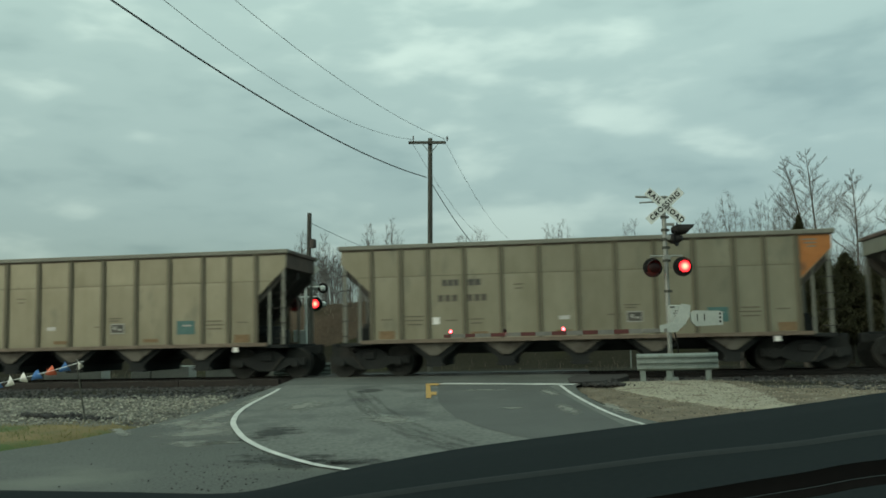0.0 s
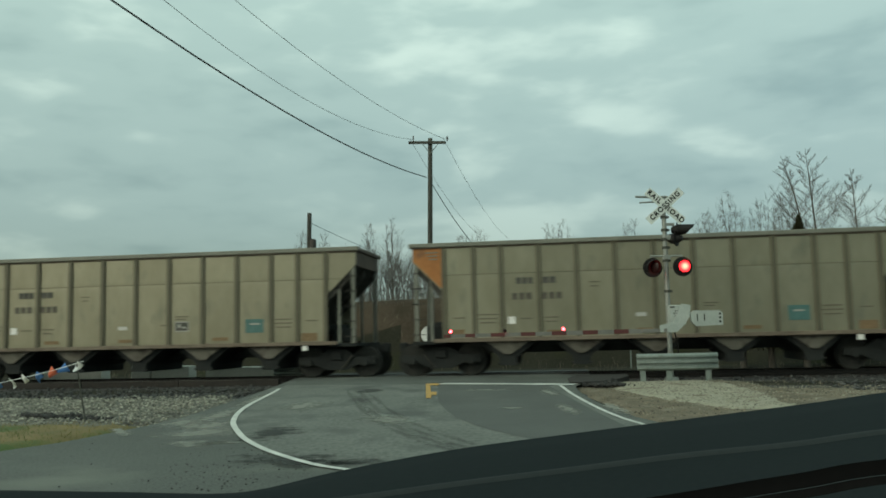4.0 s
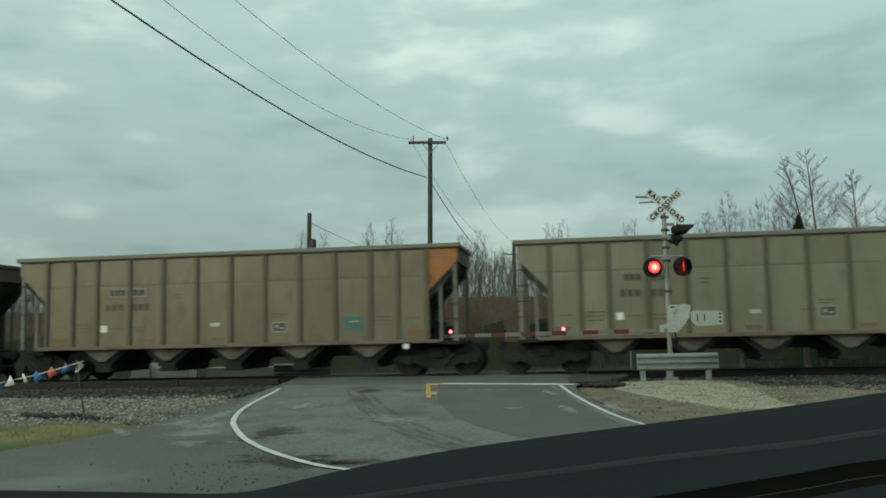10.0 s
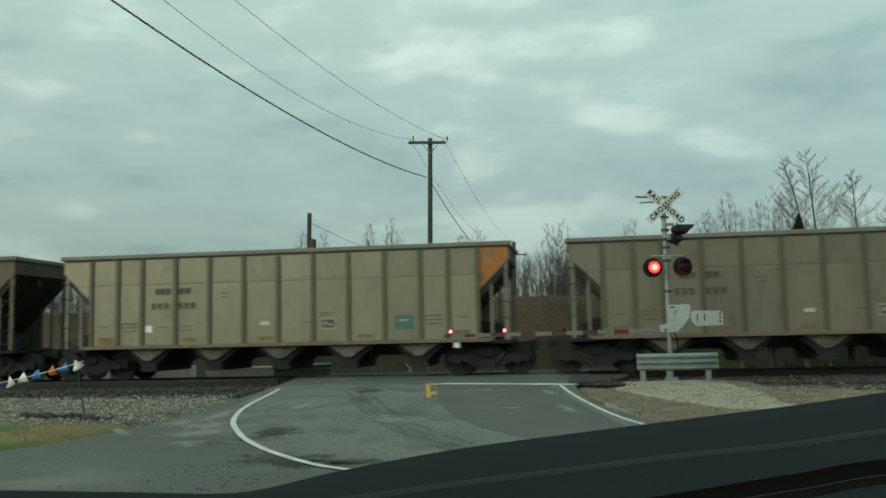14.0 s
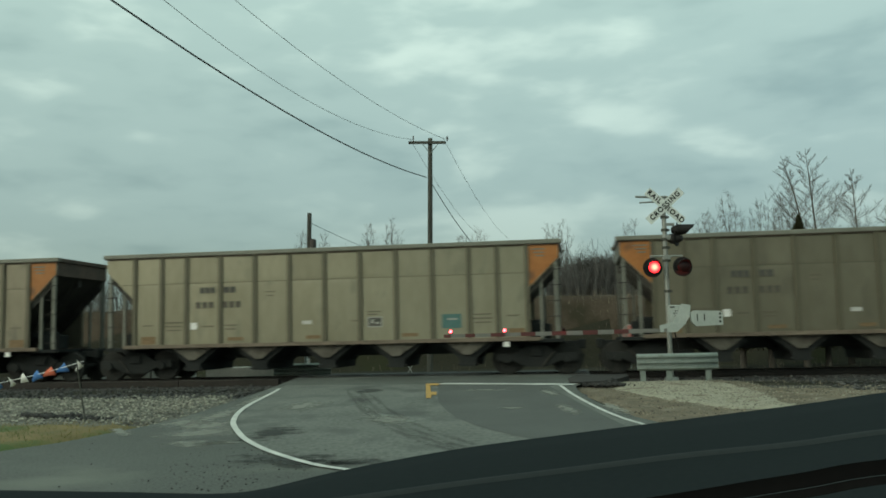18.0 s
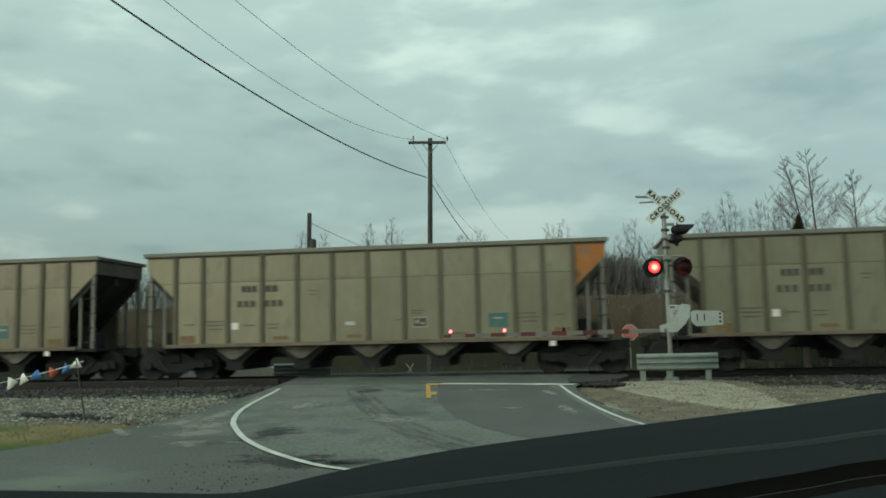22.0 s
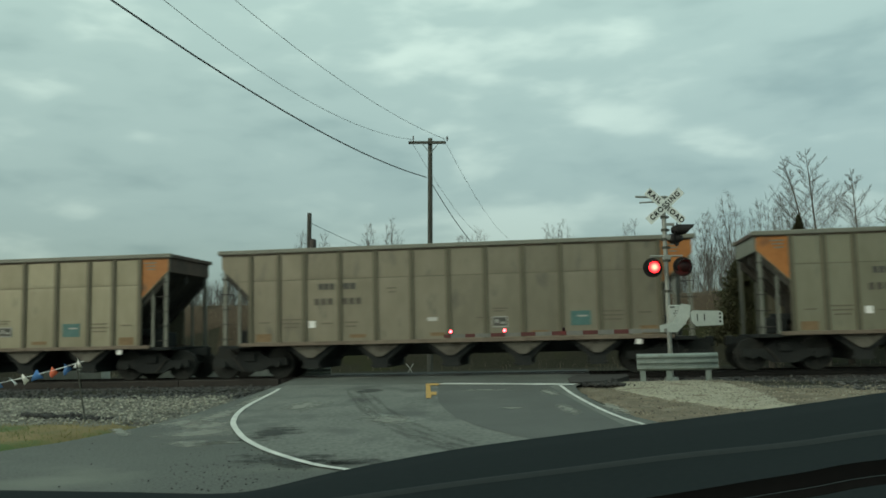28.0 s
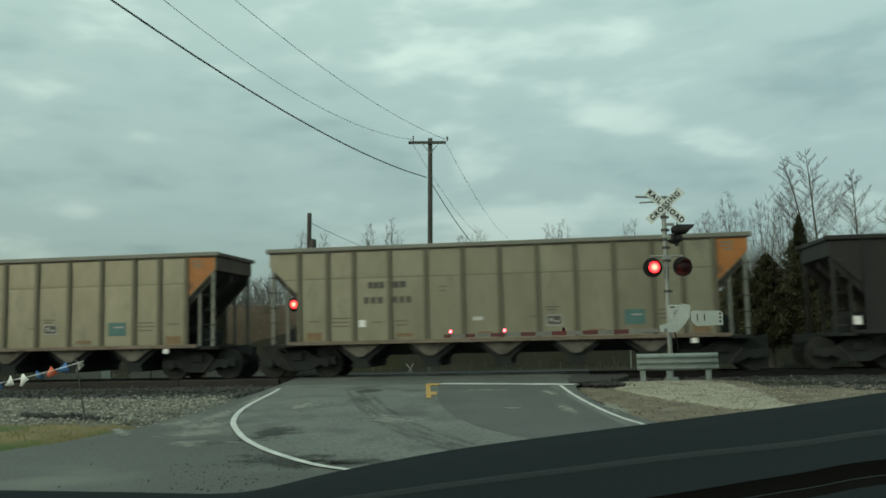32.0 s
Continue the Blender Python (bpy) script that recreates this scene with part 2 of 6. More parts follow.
M["mast"] = material("mast_aluminium", (0.1956, 0.2072, 0.1904), (0.2825, 0.2968, 0.2744), 0.45, 0.4, 2.0, 16, 0.05)
M["case"] = material("signal_case_paint", (0.2727, 0.3096, 0.2875), (0.3600, 0.3951, 0.3713), 0.5, 0.05, 2.0, 14, 0.05)
M["black_paint"] = material("black_paint", (0.006, 0.006, 0.006), (0.016, 0.015, 0.015), 0.6, 0, 2, 14, 0.04, spec=0.2)
M["lens_dark"] = material("unlit_red_lens", (0.0084, 0.0014, 0.0014), (0.0182, 0.0021, 0.0021), 0.4, 0, 8, 30, 0.05, spec=0.25)
M["lamp_lit"] = glowing("lit_red_lens", (1.0, 0.34, 0.22), (1.0, 0.018, 0.030), 3.4, 0.115)
# lighter than the pad: paints the highlight along the seam ridge
M["dash_ridge"] = material("dash_seam_plastic", (0.020, 0.025, 0.026), (0.026, 0.031, 0.032), 0.8, 0, 0.8, 120, 0.05, spec=0.05)
M["lip"] = material("crumbled_asphalt", (0.0108, 0.0108, 0.0102), (0.0270, 0.0264, 0.0246), 0.95, 0, 0.9, 14, 0.6)
M["stop_red"] = material("faded_stop_red", (0.30, 0.09, 0.08), (0.42, 0.14, 0.12), 0.5, 0, 2, 14, 0.0)
M["ink_faded"] = material("faded_stencil_ink", (0.05, 0.046, 0.036), (0.085, 0.078, 0.06), 0.7, 0, 3, 20, 0.0)
M["gate_white"] = material("grimy_white_sheeting", (0.0987, 0.1009, 0.0920), (0.1436, 0.1459, 0.1346), 0.6, 0, 3, 20, 0.0)
M["gate_lamp"] = glowing("gate_lamp_lens", (1.0, 0.24, 0.26), (1.0, 0.02, 0.06), 7.0, 0.05)
M["asphalt"] = material("old_asphalt", (0.0587, 0.0645, 0.0573), (0.1386, 0.1484, 0.1308), 0.85, 0, 0.9, 16, 0.25,
                        (0.0518, 0.0573, 0.0521), 0.585, 0.85, stretch=(1.0, 0.55, 1.0), grit=1.6)
M["asphalt_dark"] = material("darker_asphalt", (0.0457, 0.0495, 0.0459), (0.0693, 0.0751, 0.0689), 0.85, 0, 0.5, 24, 0.25,
                             (0.0831, 0.0875, 0.0780), 0.66, 0.8)
M["asphalt_apron"] = material("apron_asphalt", (0.0332, 0.0375, 0.0333), (0.0873, 0.0959, 0.0858), 0.88, 0, 0.4, 30, 0.3,
                              (0.1142, 0.1219, 0.1037), 0.60, 0.45, grit=2.4)
M["tar_film"] = film("tar_stain", (0.036, 0.040, 0.038), 0.78, 3.0, 1.0)
M["skid"] = film("rubbed_tyre_streak", (0.055, 0.057, 0.053), 0.26, 9.0, 2.0)
M["dust"] = film("pale_road_dust", (0.215, 0.222, 0.195), 0.75, 5.0, 3.0)
M["rust_film"] = film("rust_bloom", (0.24, 0.115, 0.032), 0.26, 1.3, 2.0, True)
M["grime_film"] = film("grime_bloom", (0.045, 0.038, 0.026), 0.22, 0.9, 4.0, True)
M["line"] = material("worn_white_line", (0.3696, 0.3872, 0.3608), (0.5808, 0.5896, 0.5544), 0.7, 0, 2.5, 20, 0.1,
                     (0.1496, 0.1496, 0.1408), 0.68, 5.0)
M["yellow"] = material("worn_yellow_line", (0.3280, 0.1927, 0.0369), (0.4510, 0.2788, 0.0656), 0.7, 0, 3, 20, 0.1,
                       (0.0984, 0.0943, 0.0820), 0.64, 7.0)
M["soil"] = material("brown_soil_and_dead_grass", (0.0150, 0.0152, 0.0105), (0.031, 0.030, 0.0215), 0.95, 0, 0.25, 9, 0.5,
                     (0.024, 0.026, 0.013), 0.62, 0.3, spec=0.1)
M["bank"] = material("bare_brown_bank", (0.0390, 0.0309, 0.0220), (0.0698, 0.0553, 0.0406), 0.95, 0, 0.3, 6, 0.5,
                     (0.0325, 0.0285, 0.0187), 0.6, 0.5, spec=0.1)
M["ballast"] = material("dark_ballast", (0.0168, 0.0168, 0.0160), (0.0360, 0.0352, 0.0336), 0.9, 0, 0.8, 22, 0.6)
M["ballast_stone"] = material("ballast_stone", (0.0234, 0.0246, 0.0234), (0.0540, 0.0540, 0.0504), 0.9, 0, 3, 20, 0.2,
                              per_piece=0.75)
M["gravel"] = material("grey_gravel_bed", (0.0636, 0.0625, 0.0502), (0.1222, 0.1186, 0.0973), 0.95, 0, 0.6, 24, 0.6,
                       (0.0420, 0.0365, 0.0268), 0.6, 1.1)
M["gravel_stone"] = material("pale_gravel_stone", (0.1380, 0.1378, 0.1109), (0.2370, 0.2343, 0.1905), 0.9, 0, 3, 20, 0.2,
                             per_piece=0.7)
M["dirt_gravel"] = material("brown_gravel_dirt", (0.0700, 0.0560, 0.0350), (0.1500, 0.1240, 0.0840), 0.95, 0, 1.6, 26, 0.6,
                            (0.1750, 0.1560, 0.1180), 0.62, 1.8)
M["mound"] = material("pale_stone_mound", (0.185, 0.172, 0.125), (0.345, 0.330, 0.258), 0.95, 0, 1.6, 26, 0.6,
                      (0.120, 0.096, 0.064), 0.60, 1.6)
M["mound_stone"] = material("mixed_mound_stone", (0.150, 0.142, 0.108), (0.255, 0.245, 0.192), 0.9, 0, 3, 20, 0.2, per_piece=0.45)
M["dirt_stone"] = material("brown_dirt_stone", (0.050, 0.040, 0.026), (0.190, 0.168, 0.122), 0.95, 0, 2, 20, 0.2, per_piece=0.9)
M["grass"] = material("dry_and_green_grass", (0.1522, 0.1363, 0.0435), (0.2537, 0.2001, 0.0783), 0.9, 0, 0.9, 8, 0.1,
                      (0.0957, 0.1276, 0.0319), 0.50, 0.7, per_piece=0.15)
M["grass_ground"] = material("grass_thatch", (0.0920, 0.0782, 0.0239), (0.1610, 0.1178, 0.0442), 0.95, 0, 1.4, 18, 0.4,
                             (0.050, 0.082, 0.016), 0.53, 0.8)
M["pole_wood"] = material("weathered_pole_wood", (0.0353, 0.0354, 0.0285), (0.0707, 0.0734, 0.0615), 0.85, 0, 1.2, 14, 0.3,
                          None, 0.6, 1, True)
M["bark"] = material("grey_bark", (0.0356, 0.0319, 0.0253), (0.0675, 0.0610, 0.0506), 0.9, 0, 1.5, 12, 0.2)
M["twig"] = material("bare_twigs", (0.0656, 0.0587, 0.0501), (0.1173, 0.1053, 0.0897), 0.9, 0, 1.5, 12, 0.0)
M["brush"] = material("grey_brown_brush", (0.066, 0.064, 0.060), (0.125, 0.122, 0.116), 0.95, 0, 0.4, 6, 0.0, per_piece=0.4)
M["weed"] = material("dry_pale_weeds", (0.0880, 0.0720, 0.0480), (0.1520, 0.1320, 0.1000), 0.95, 0, 0.6, 6, 0.0, per_piece=0.4)
M["cedar"] = material("cedar_green", (0.074, 0.076, 0.043), (0.120, 0.116, 0.068), 0.95, 0, 0.9, 6, 0.0, per_piece=0.08, spec=0.0)


def let_light_through(m, share):
    """Leaves pass part of the light that falls on them."""
    nt = m.node_tree
    bsdf, out = nt.nodes["Principled BSDF"], nt.nodes["Material Output"]
    leaf = nt.nodes.new("ShaderNodeBsdfTranslucent")
    nt.links.new(bsdf.inputs["Base Color"].links[0].from_socket, leaf.inputs["Color"])
    mix = nt.nodes.new("ShaderNodeMixShader")
    mix.inputs["Fac"].default_value = share
    nt.links.new(bsdf.outputs[0], mix.inputs[1])
    nt.links.new(leaf.outputs[0], mix.inputs[2])
    nt.links.new(mix.outputs[0], out.inputs["Surface"])


let_light_through(M["cedar"], 0.5)
M["wire"] = material("black_cable", (0.012, 0.013, 0.013), (0.022, 0.022, 0.022), 0.6, 0, 2, 9, 0.0)
M["wire_grey"] = material("grey_wire", (0.1700, 0.1870, 0.1870), (0.2720, 0.2890, 0.2890), 0.5, 0.4, 2, 9, 0.0)
M["insulator"] = material("brown_glazed_insulator", (0.02, 0.016, 0.013), (0.04, 0.03, 0.026), 0.3, 0, 3, 9, 0.0)
M["block"] = material("pale_cast_concrete", (0.32, 0.325, 0.295), (0.43, 0.435, 0.40), 0.9, 0, 0.8, 16, 0.2)
M["concrete"] = material("grey_concrete", (0.1361, 0.1395, 0.1291), (0.2177, 0.2211, 0.2041), 0.9, 0, 0.8, 16, 0.2,
                         (0.0635, 0.0613, 0.0521), 0.6, 1.4)
M["rail"] = material("rail_steel", (0.0036, 0.0030, 0.0023), (0.0078, 0.0072, 0.0058), 0.6, 0.5, 1.5, 16, 0.1)
M["tie"] = material("tie_timber", (0.015, 0.013, 0.011), (0.030, 0.025, 0.020), 0.9, 0, 1.5, 14, 0.3, per_piece=0.2)
M["rubber"] = material("crossing_panel", (0.0258, 0.0263, 0.0248), (0.0422, 0.0422, 0.0399), 0.85, 0, 1.0, 20, 0.2)
M["dash"] = material("dark_dash_plastic", (0.0125, 0.0165, 0.0178), (0.0155, 0.0200, 0.0215), 0.9, 0, 0.8, 160, 0.02,
                     spec=0.02)
M["dash_black"] = material("black_dash_trim", (0.0085, 0.0085, 0.0085), (0.0119, 0.0119, 0.0119), 0.9, 0, 1, 80, 0.0, spec=0.0)
M["pen_white"] = material("white_cloth", (0.55, 0.58, 0.58), (0.72, 0.74, 0.73), 0.8, 0, 4, 20, 0.1)
M["pen_blue"] = material("blue_cloth", (0.03, 0.10, 0.28), (0.06, 0.16, 0.38), 0.8, 0, 4, 20, 0.1)
M["pen_red"] = material("orange_red_cloth", (0.42, 0.09, 0.045), (0.56, 0.14, 0.075), 0.8, 0, 4, 20, 0.1)


# ---------------------------------------------------------------- shape helpers
def box(bm, c, s, m=None, bevel=0.0):
    """An axis-aligned block with centre c and size s, turned by m if given."""
    mat4 = Matrix.Translation(c) @ Matrix.Diagonal((*s, 1))
    if m is not None:
        mat4 = m @ mat4
    r = bmesh.ops.create_cube(bm, size=1.0, matrix=mat4)
    if bevel:
        edges = list({e for v in r["verts"] for e in v.link_edges})
        bmesh.ops.bevel(bm, geom=edges, offset=bevel, segments=2, affect="EDGES", profile=0.5)
    return bm


def rod(bm, a, b, r0, r1=None, seg=8, caps=True):
    """A round bar from a to b, tapering from r0 to r1."""
    a, b = Vector(a), Vector(b)
    r1 = r0 if r1 is None else r1
    d = b - a
    q = d.to_track_quat("Z", "Y").to_matrix().to_4x4()
    bmesh.ops.create_cone(bm, cap_ends=caps, segments=seg, radius1=r0, radius2=r1, depth=d.length,
                          matrix=Matrix.Translation((a + b) / 2) @ q)
    return bm


def slab(bm, outline, axis, lo, hi):
    """A plate: the outline (pairs) pushed along an axis, 'y' (pairs are x, z), 'x' (y, z) or 'z' (x, y), from lo to hi."""
    def at(p, d):
        return {"y": (p[0], d, p[1]), "x": (d, p[0], p[1]), "z": (p[0], p[1], d)}[axis]
    a = [bm.verts.new(at(p, lo)) for p in outline]
    b = [bm.verts.new(at(p, hi)) for p in outline]
    bm.faces.new(a)
    bm.faces.new(b[::-1])
    n = len(a)
    for i in range(n):
        bm.faces.new((a[i], b[i], b[(i + 1) % n], a[(i + 1) % n]))
    return bm


def mesh_of(name, bm, mat):
    bmesh.ops.recalc_face_normals(bm, faces=bm.faces[:])
    me = bpy.data.meshes.new(name)
    bm.to_mesh(me)
    bm.free()
    if mat is not None:
        me.materials.append(mat)
    return me


def smooth(me):
    for p in me.polygons:
        p.use_smooth = True
    return me


def part(name, bm, mat, parent, label="", m=None, soft=False):
    """One mesh object under a thing or under a part. bm: a bmesh, or a mesh shared with other parts."""
    me = bm if isinstance(bm, bpy.types.Mesh) else mesh_of(name, bm, mat)
    if soft:
        smooth(me)
    ob = new(name, me)
    ob.parent = parent
    if m is not None:
        ob.matrix_basis = m
    if label:
        tagged(ob, label)
    return ob


def thing(name, m, label, category, group="", kind=""):
    ob = new(name)
    ob.empty_display_size = 0.2
    ob.matrix_basis = m
    return tagged(ob, label, category, group, kind)


def sheet_object(name, verts, faces, mat, label, category, kind="structure", flat=True):
    me = bpy.data.meshes.new(name)
    me.from_pydata(verts, [], faces)
    me.materials.append(mat)
    me.update()
    if not flat:
        smooth(me)
    return tagged(new(name, me), label, category, kind=kind)


def curve_through(points, steps=6):
    """A smooth chain of points (Catmull-Rom) through the given ones."""
    p = [Vector(q) for q in points]
    p = [2 * p[0] - p[1]] + p + [2 * p[-1] - p[-2]]
    out = []
    for i in range(1, len(p) - 2):
        for j in range(steps):
            t = j / steps
            a, b, c, d = p[i - 1:i + 3]
            out.append(0.5 * (2 * b + (c - a) * t + (2 * a - 5 * b + 4 * c - d) * t * t + (3 * b - a - 3 * c + d) * t ** 3))
    out.append(p[-2])
    return out


# ---------------------------------------------------------------- the plan
SLOPE = 0.1471
TURN = -math.degrees(math.atan(SLOPE))
ALONG = Vector((1, -SLOPE, 0)).normalized()
AWAY = Vector((SLOPE, 1, 0)).normalized()
RAIL_TOP = 0.095
TRACK = Vector((0, 26.34, 0)) + AWAY * 1.6


def off_track(x, y):
    """Metres beyond the middle of the track (negative on the camera's side)."""
    return (Vector((x, y, 0)) - TRACK).dot(AWAY)


def beside(u, d, z=0.0):
    """The point u metres along the track and d metres beyond its middle."""
    p = TRACK + ALONG * u + AWAY * d
    return Vector((p.x, p.y, z))


def ease(a, b, v):
    t = min(1.0, max(0.0, (v - a) / (b - a)))
    return t * t * (3 - 2 * t)


def ground_z(x, y):
    d = off_track(x, y)
    z = -0.06
    z += -0.10 * ease(-4.0, -2.4, d) * (1 - ease(2.4, 4.0, d))
    z += -0.25 * ease(3.0, 9.0, d)
    z += 3.55 * ease(15.5, 18.5, d)
    z += 0.25 * noise.noise((x * 0.12, y * 0.12, 0.0)) * ease(14, 20, d)
    z += 0.05 * noise.noise((x * 0.5, y * 0.5, 3.0)) * ease(4, 8, d)
    if d > 60:
        z -= 2.5 * ease(60, 160, d)
    return z


def road_z(y):
    return 0.09 * ease(13.0, 23.5, y) - 0.36 * ease(29.4, 34.5, y)


def make_ground():
    near = [i * 0.75 for i in range(-60, 81)]
    far = [46 * 1.25 ** i for i in range(1, 20)]
    xs = [-v for v in far[::-1]] + [v for v in near if v >= -46] + [62 * 1.25 ** i for i in range(1, 18)]
    ys = [-v for v in far[::-1]] + [v for v in near if v >= -46] + [61 * 1.25 ** i for i in range(1, 18)]
    verts = [(x, y, ground_z(x, y)) for y in ys for x in xs]
    w = len(xs)
    faces = [(j * w + i, j * w + i + 1, j * w + i + w + 1, j * w + i + w) for j in range(len(ys) - 1) for i in range(w - 1)]
    g = sheet_object("ground", verts, faces, M["soil"], "brown soil and dead winter grass with a raised bank", "ground",
                     flat=False)
    g.data.materials.append(M["bank"])
    for p in g.data.polygons:
        c = verts[p.vertices[0]]
        p.material_index = 1 if off_track(c[0], c[1]) > 16.5 else 0


make_ground()

LEFT_EDGE = [(-4.15, 23.0), (-4.02, 21.5), (-3.9, 20.0), (-3.73, 16.88), (-3.54, 15.15), (-3.26, 13.66), (-3.0, 12.68), (-2.57, 11.32),
             (-2.12, 10.22), (-1.72, 9.44), (-1.33, 8.8), (-1.01, 8.43), (0.0, 7.55), (1.2, 6.9)]
RIGHT_EDGE = [(2.66, 21.4), (2.62, 20.47), (2.52, 17.92), (2.49, 15.06), (2.51, 13.43), (2.56, 12.44), (2.75, 11.0), (3.1, 9.5)]


def ribbon(name, a, b, lift, mat, label, category, rows=1, z=road_z):
    """A strip between two chains of equal length that follows the road."""
    verts, faces = [], []
    for p, q in zip(a, b):
        for k in range(rows + 1):
            x, y = p[0] + (q[0] - p[0]) * k / rows, p[1] + (q[1] - p[1]) * k / rows
            verts.append((x, y, z(y) + lift))
    w = rows + 1
    for i in range(len(a) - 1):
        for k in range(rows):
            faces.append((i * w + k, i * w + k + 1, i * w + w + k + 1, i * w + w + k))
    return sheet_object(name, verts, faces, mat, label, category)


def make_road():
    ys = [-30 + i for i in range(70)]
    left = curve_through([(-16, -30, 0), (-11, -4, 0), (-7.6, 4, 0), (-5.9, 8.5, 0), (-5.25, 10.54, 0), (-4.89, 11.4, 0),
                          (-4.66, 12.6, 0), (-4.5, 13.5, 0), (-4.36, 14.7, 0), (-4.33, 17.4, 0), (-4.3, 20.6, 0),
                          (-4.42, 24.0, 0), (-4.9, 30.0, 0), (-5.6, 34.0, 0), (-7.5, 38.0, 0)], 5)
    right = curve_through([(18, -30, 0), (14, -4, 0), (9, 4, 0), (4.6, 8.5, 0), (3.6, 10.5, 0), (3.1, 11.4, 0), (2.85, 12.6, 0),
                           (2.75, 13.5, 0), (2.7, 14.7, 0), (2.72, 17.4, 0), (2.95, 20.2, 0), (3.6, 22.6, 0),
                           (3.3, 30.0, 0), (2.8, 34.0, 0), (1.5, 38.0, 0)], 5)
    ribbon("pavement", left, right, 0.0, M["asphalt_apron"], "dark grey asphalt apron with loose grit", "asphalt", 8)
    inner_l = curve_through([(*p, 0) for p in LEFT_EDGE], 5)
    n = len(inner_l)
    rr = curve_through([(*p, 0) for p in RIGHT_EDGE], 5)
    inner_r = [rr[min(len(rr) - 1, int(i * len(rr) / n))] for i in range(n)]
    ribbon("road", inner_l, inner_r, 0.005, M["asphalt"], "worn grey asphalt road leading up to the crossing", "road", 8)
    # the newer strip of the lane by the stop line
    pl = curve_through([(-0.25, 21.9, 0), (-0.17, 20.1, 0), (-0.15, 16.9, 0), (0.1, 14.0, 0), (0.46, 12.1, 0), (0.77, 11.1, 0),
                        (1.1, 10.3, 0), (1.6, 9.2, 0)], 6)
    pr = [Vector((min(2.35, 2.38 + 0.02 * (20 - v.y)), v.y - 0.6, 0)) for v in pl]
    ribbon("road_patch", pl, pr, 0.010, M["asphalt_dark"], "darker smooth strip of newer asphalt", "road", 3)
    # painted lines
    def line(name, pts, width, mat, label, lift=0.015):
        c = curve_through([(*p, 0) for p in pts], 6)
        a, b = [], []
        for i, v in enumerate(c):
            t = (c[min(i + 1, len(c) - 1)] - c[max(i - 1, 0)]).normalized()
            s = Vector((-t.y, t.x, 0)) * width / 2
            a.append(v + s)
            b.append(v - s)
        ribbon(name, a, b, lift, mat, label, "road marking")
    line("edge_line", LEFT_EDGE[1:], 0.085, M["line"], "worn white edge line curving along the asphalt")
    line("edge_line", RIGHT_EDGE[1:], 0.075, M["line"], "worn white edge line beside the gravel")
    line("stop_line", [(-0.13, 22.05), (1.4, 21.33), (2.98, 20.6)], 0.42, M["line"], "white stop line across the lane", 0.018)
    for pts, wd in (([(-0.44, 21.9), (-0.40, 20.0), (-0.345, 17.5)], 0.105), ([(-0.49, 21.7), (-0.30, 21.7), (-0.17, 21.7)], 0.75),
                    ([(-0.40, 18.7), (-0.28, 18.7), (-0.20, 18.7)], 0.85)):
        line("centre_line", pts, wd, M["yellow"], "worn yellow end of the centre line", 0.018 + 0.004 * (wd > 0.2))


make_road()


def stain(name, x, y, a, b, rz, lift, mat, label):
    """A ragged film on the road round (x, y), a by b metres, turned by rz."""
    c, s = math.cos(radians(rz)), math.sin(radians(rz))
    n = 20
    ring = [(math.cos(6.2832 * k / n), math.sin(6.2832 * k / n)) for k in range(n)]
    verts = [(0, 0, 0)] + [(q[0], q[1], road_z(y + s * a * q[0] + c * b * q[1]) - road_z(y)) for q in ring]
    me = bpy.data.meshes.new(name)
    me.from_pydata(verts, [], [(0, k + 1, (k + 1) % n + 1) for k in range(n)])
    me.materials.append(M[mat])
    ob = tagged(new(name, me), label, "road stain", kind="structure")
    ob.matrix_basis = pose(x, y, road_z(y) + lift, 0, 0, rz) @ Matrix.Diagonal((a, b, 1, 1))


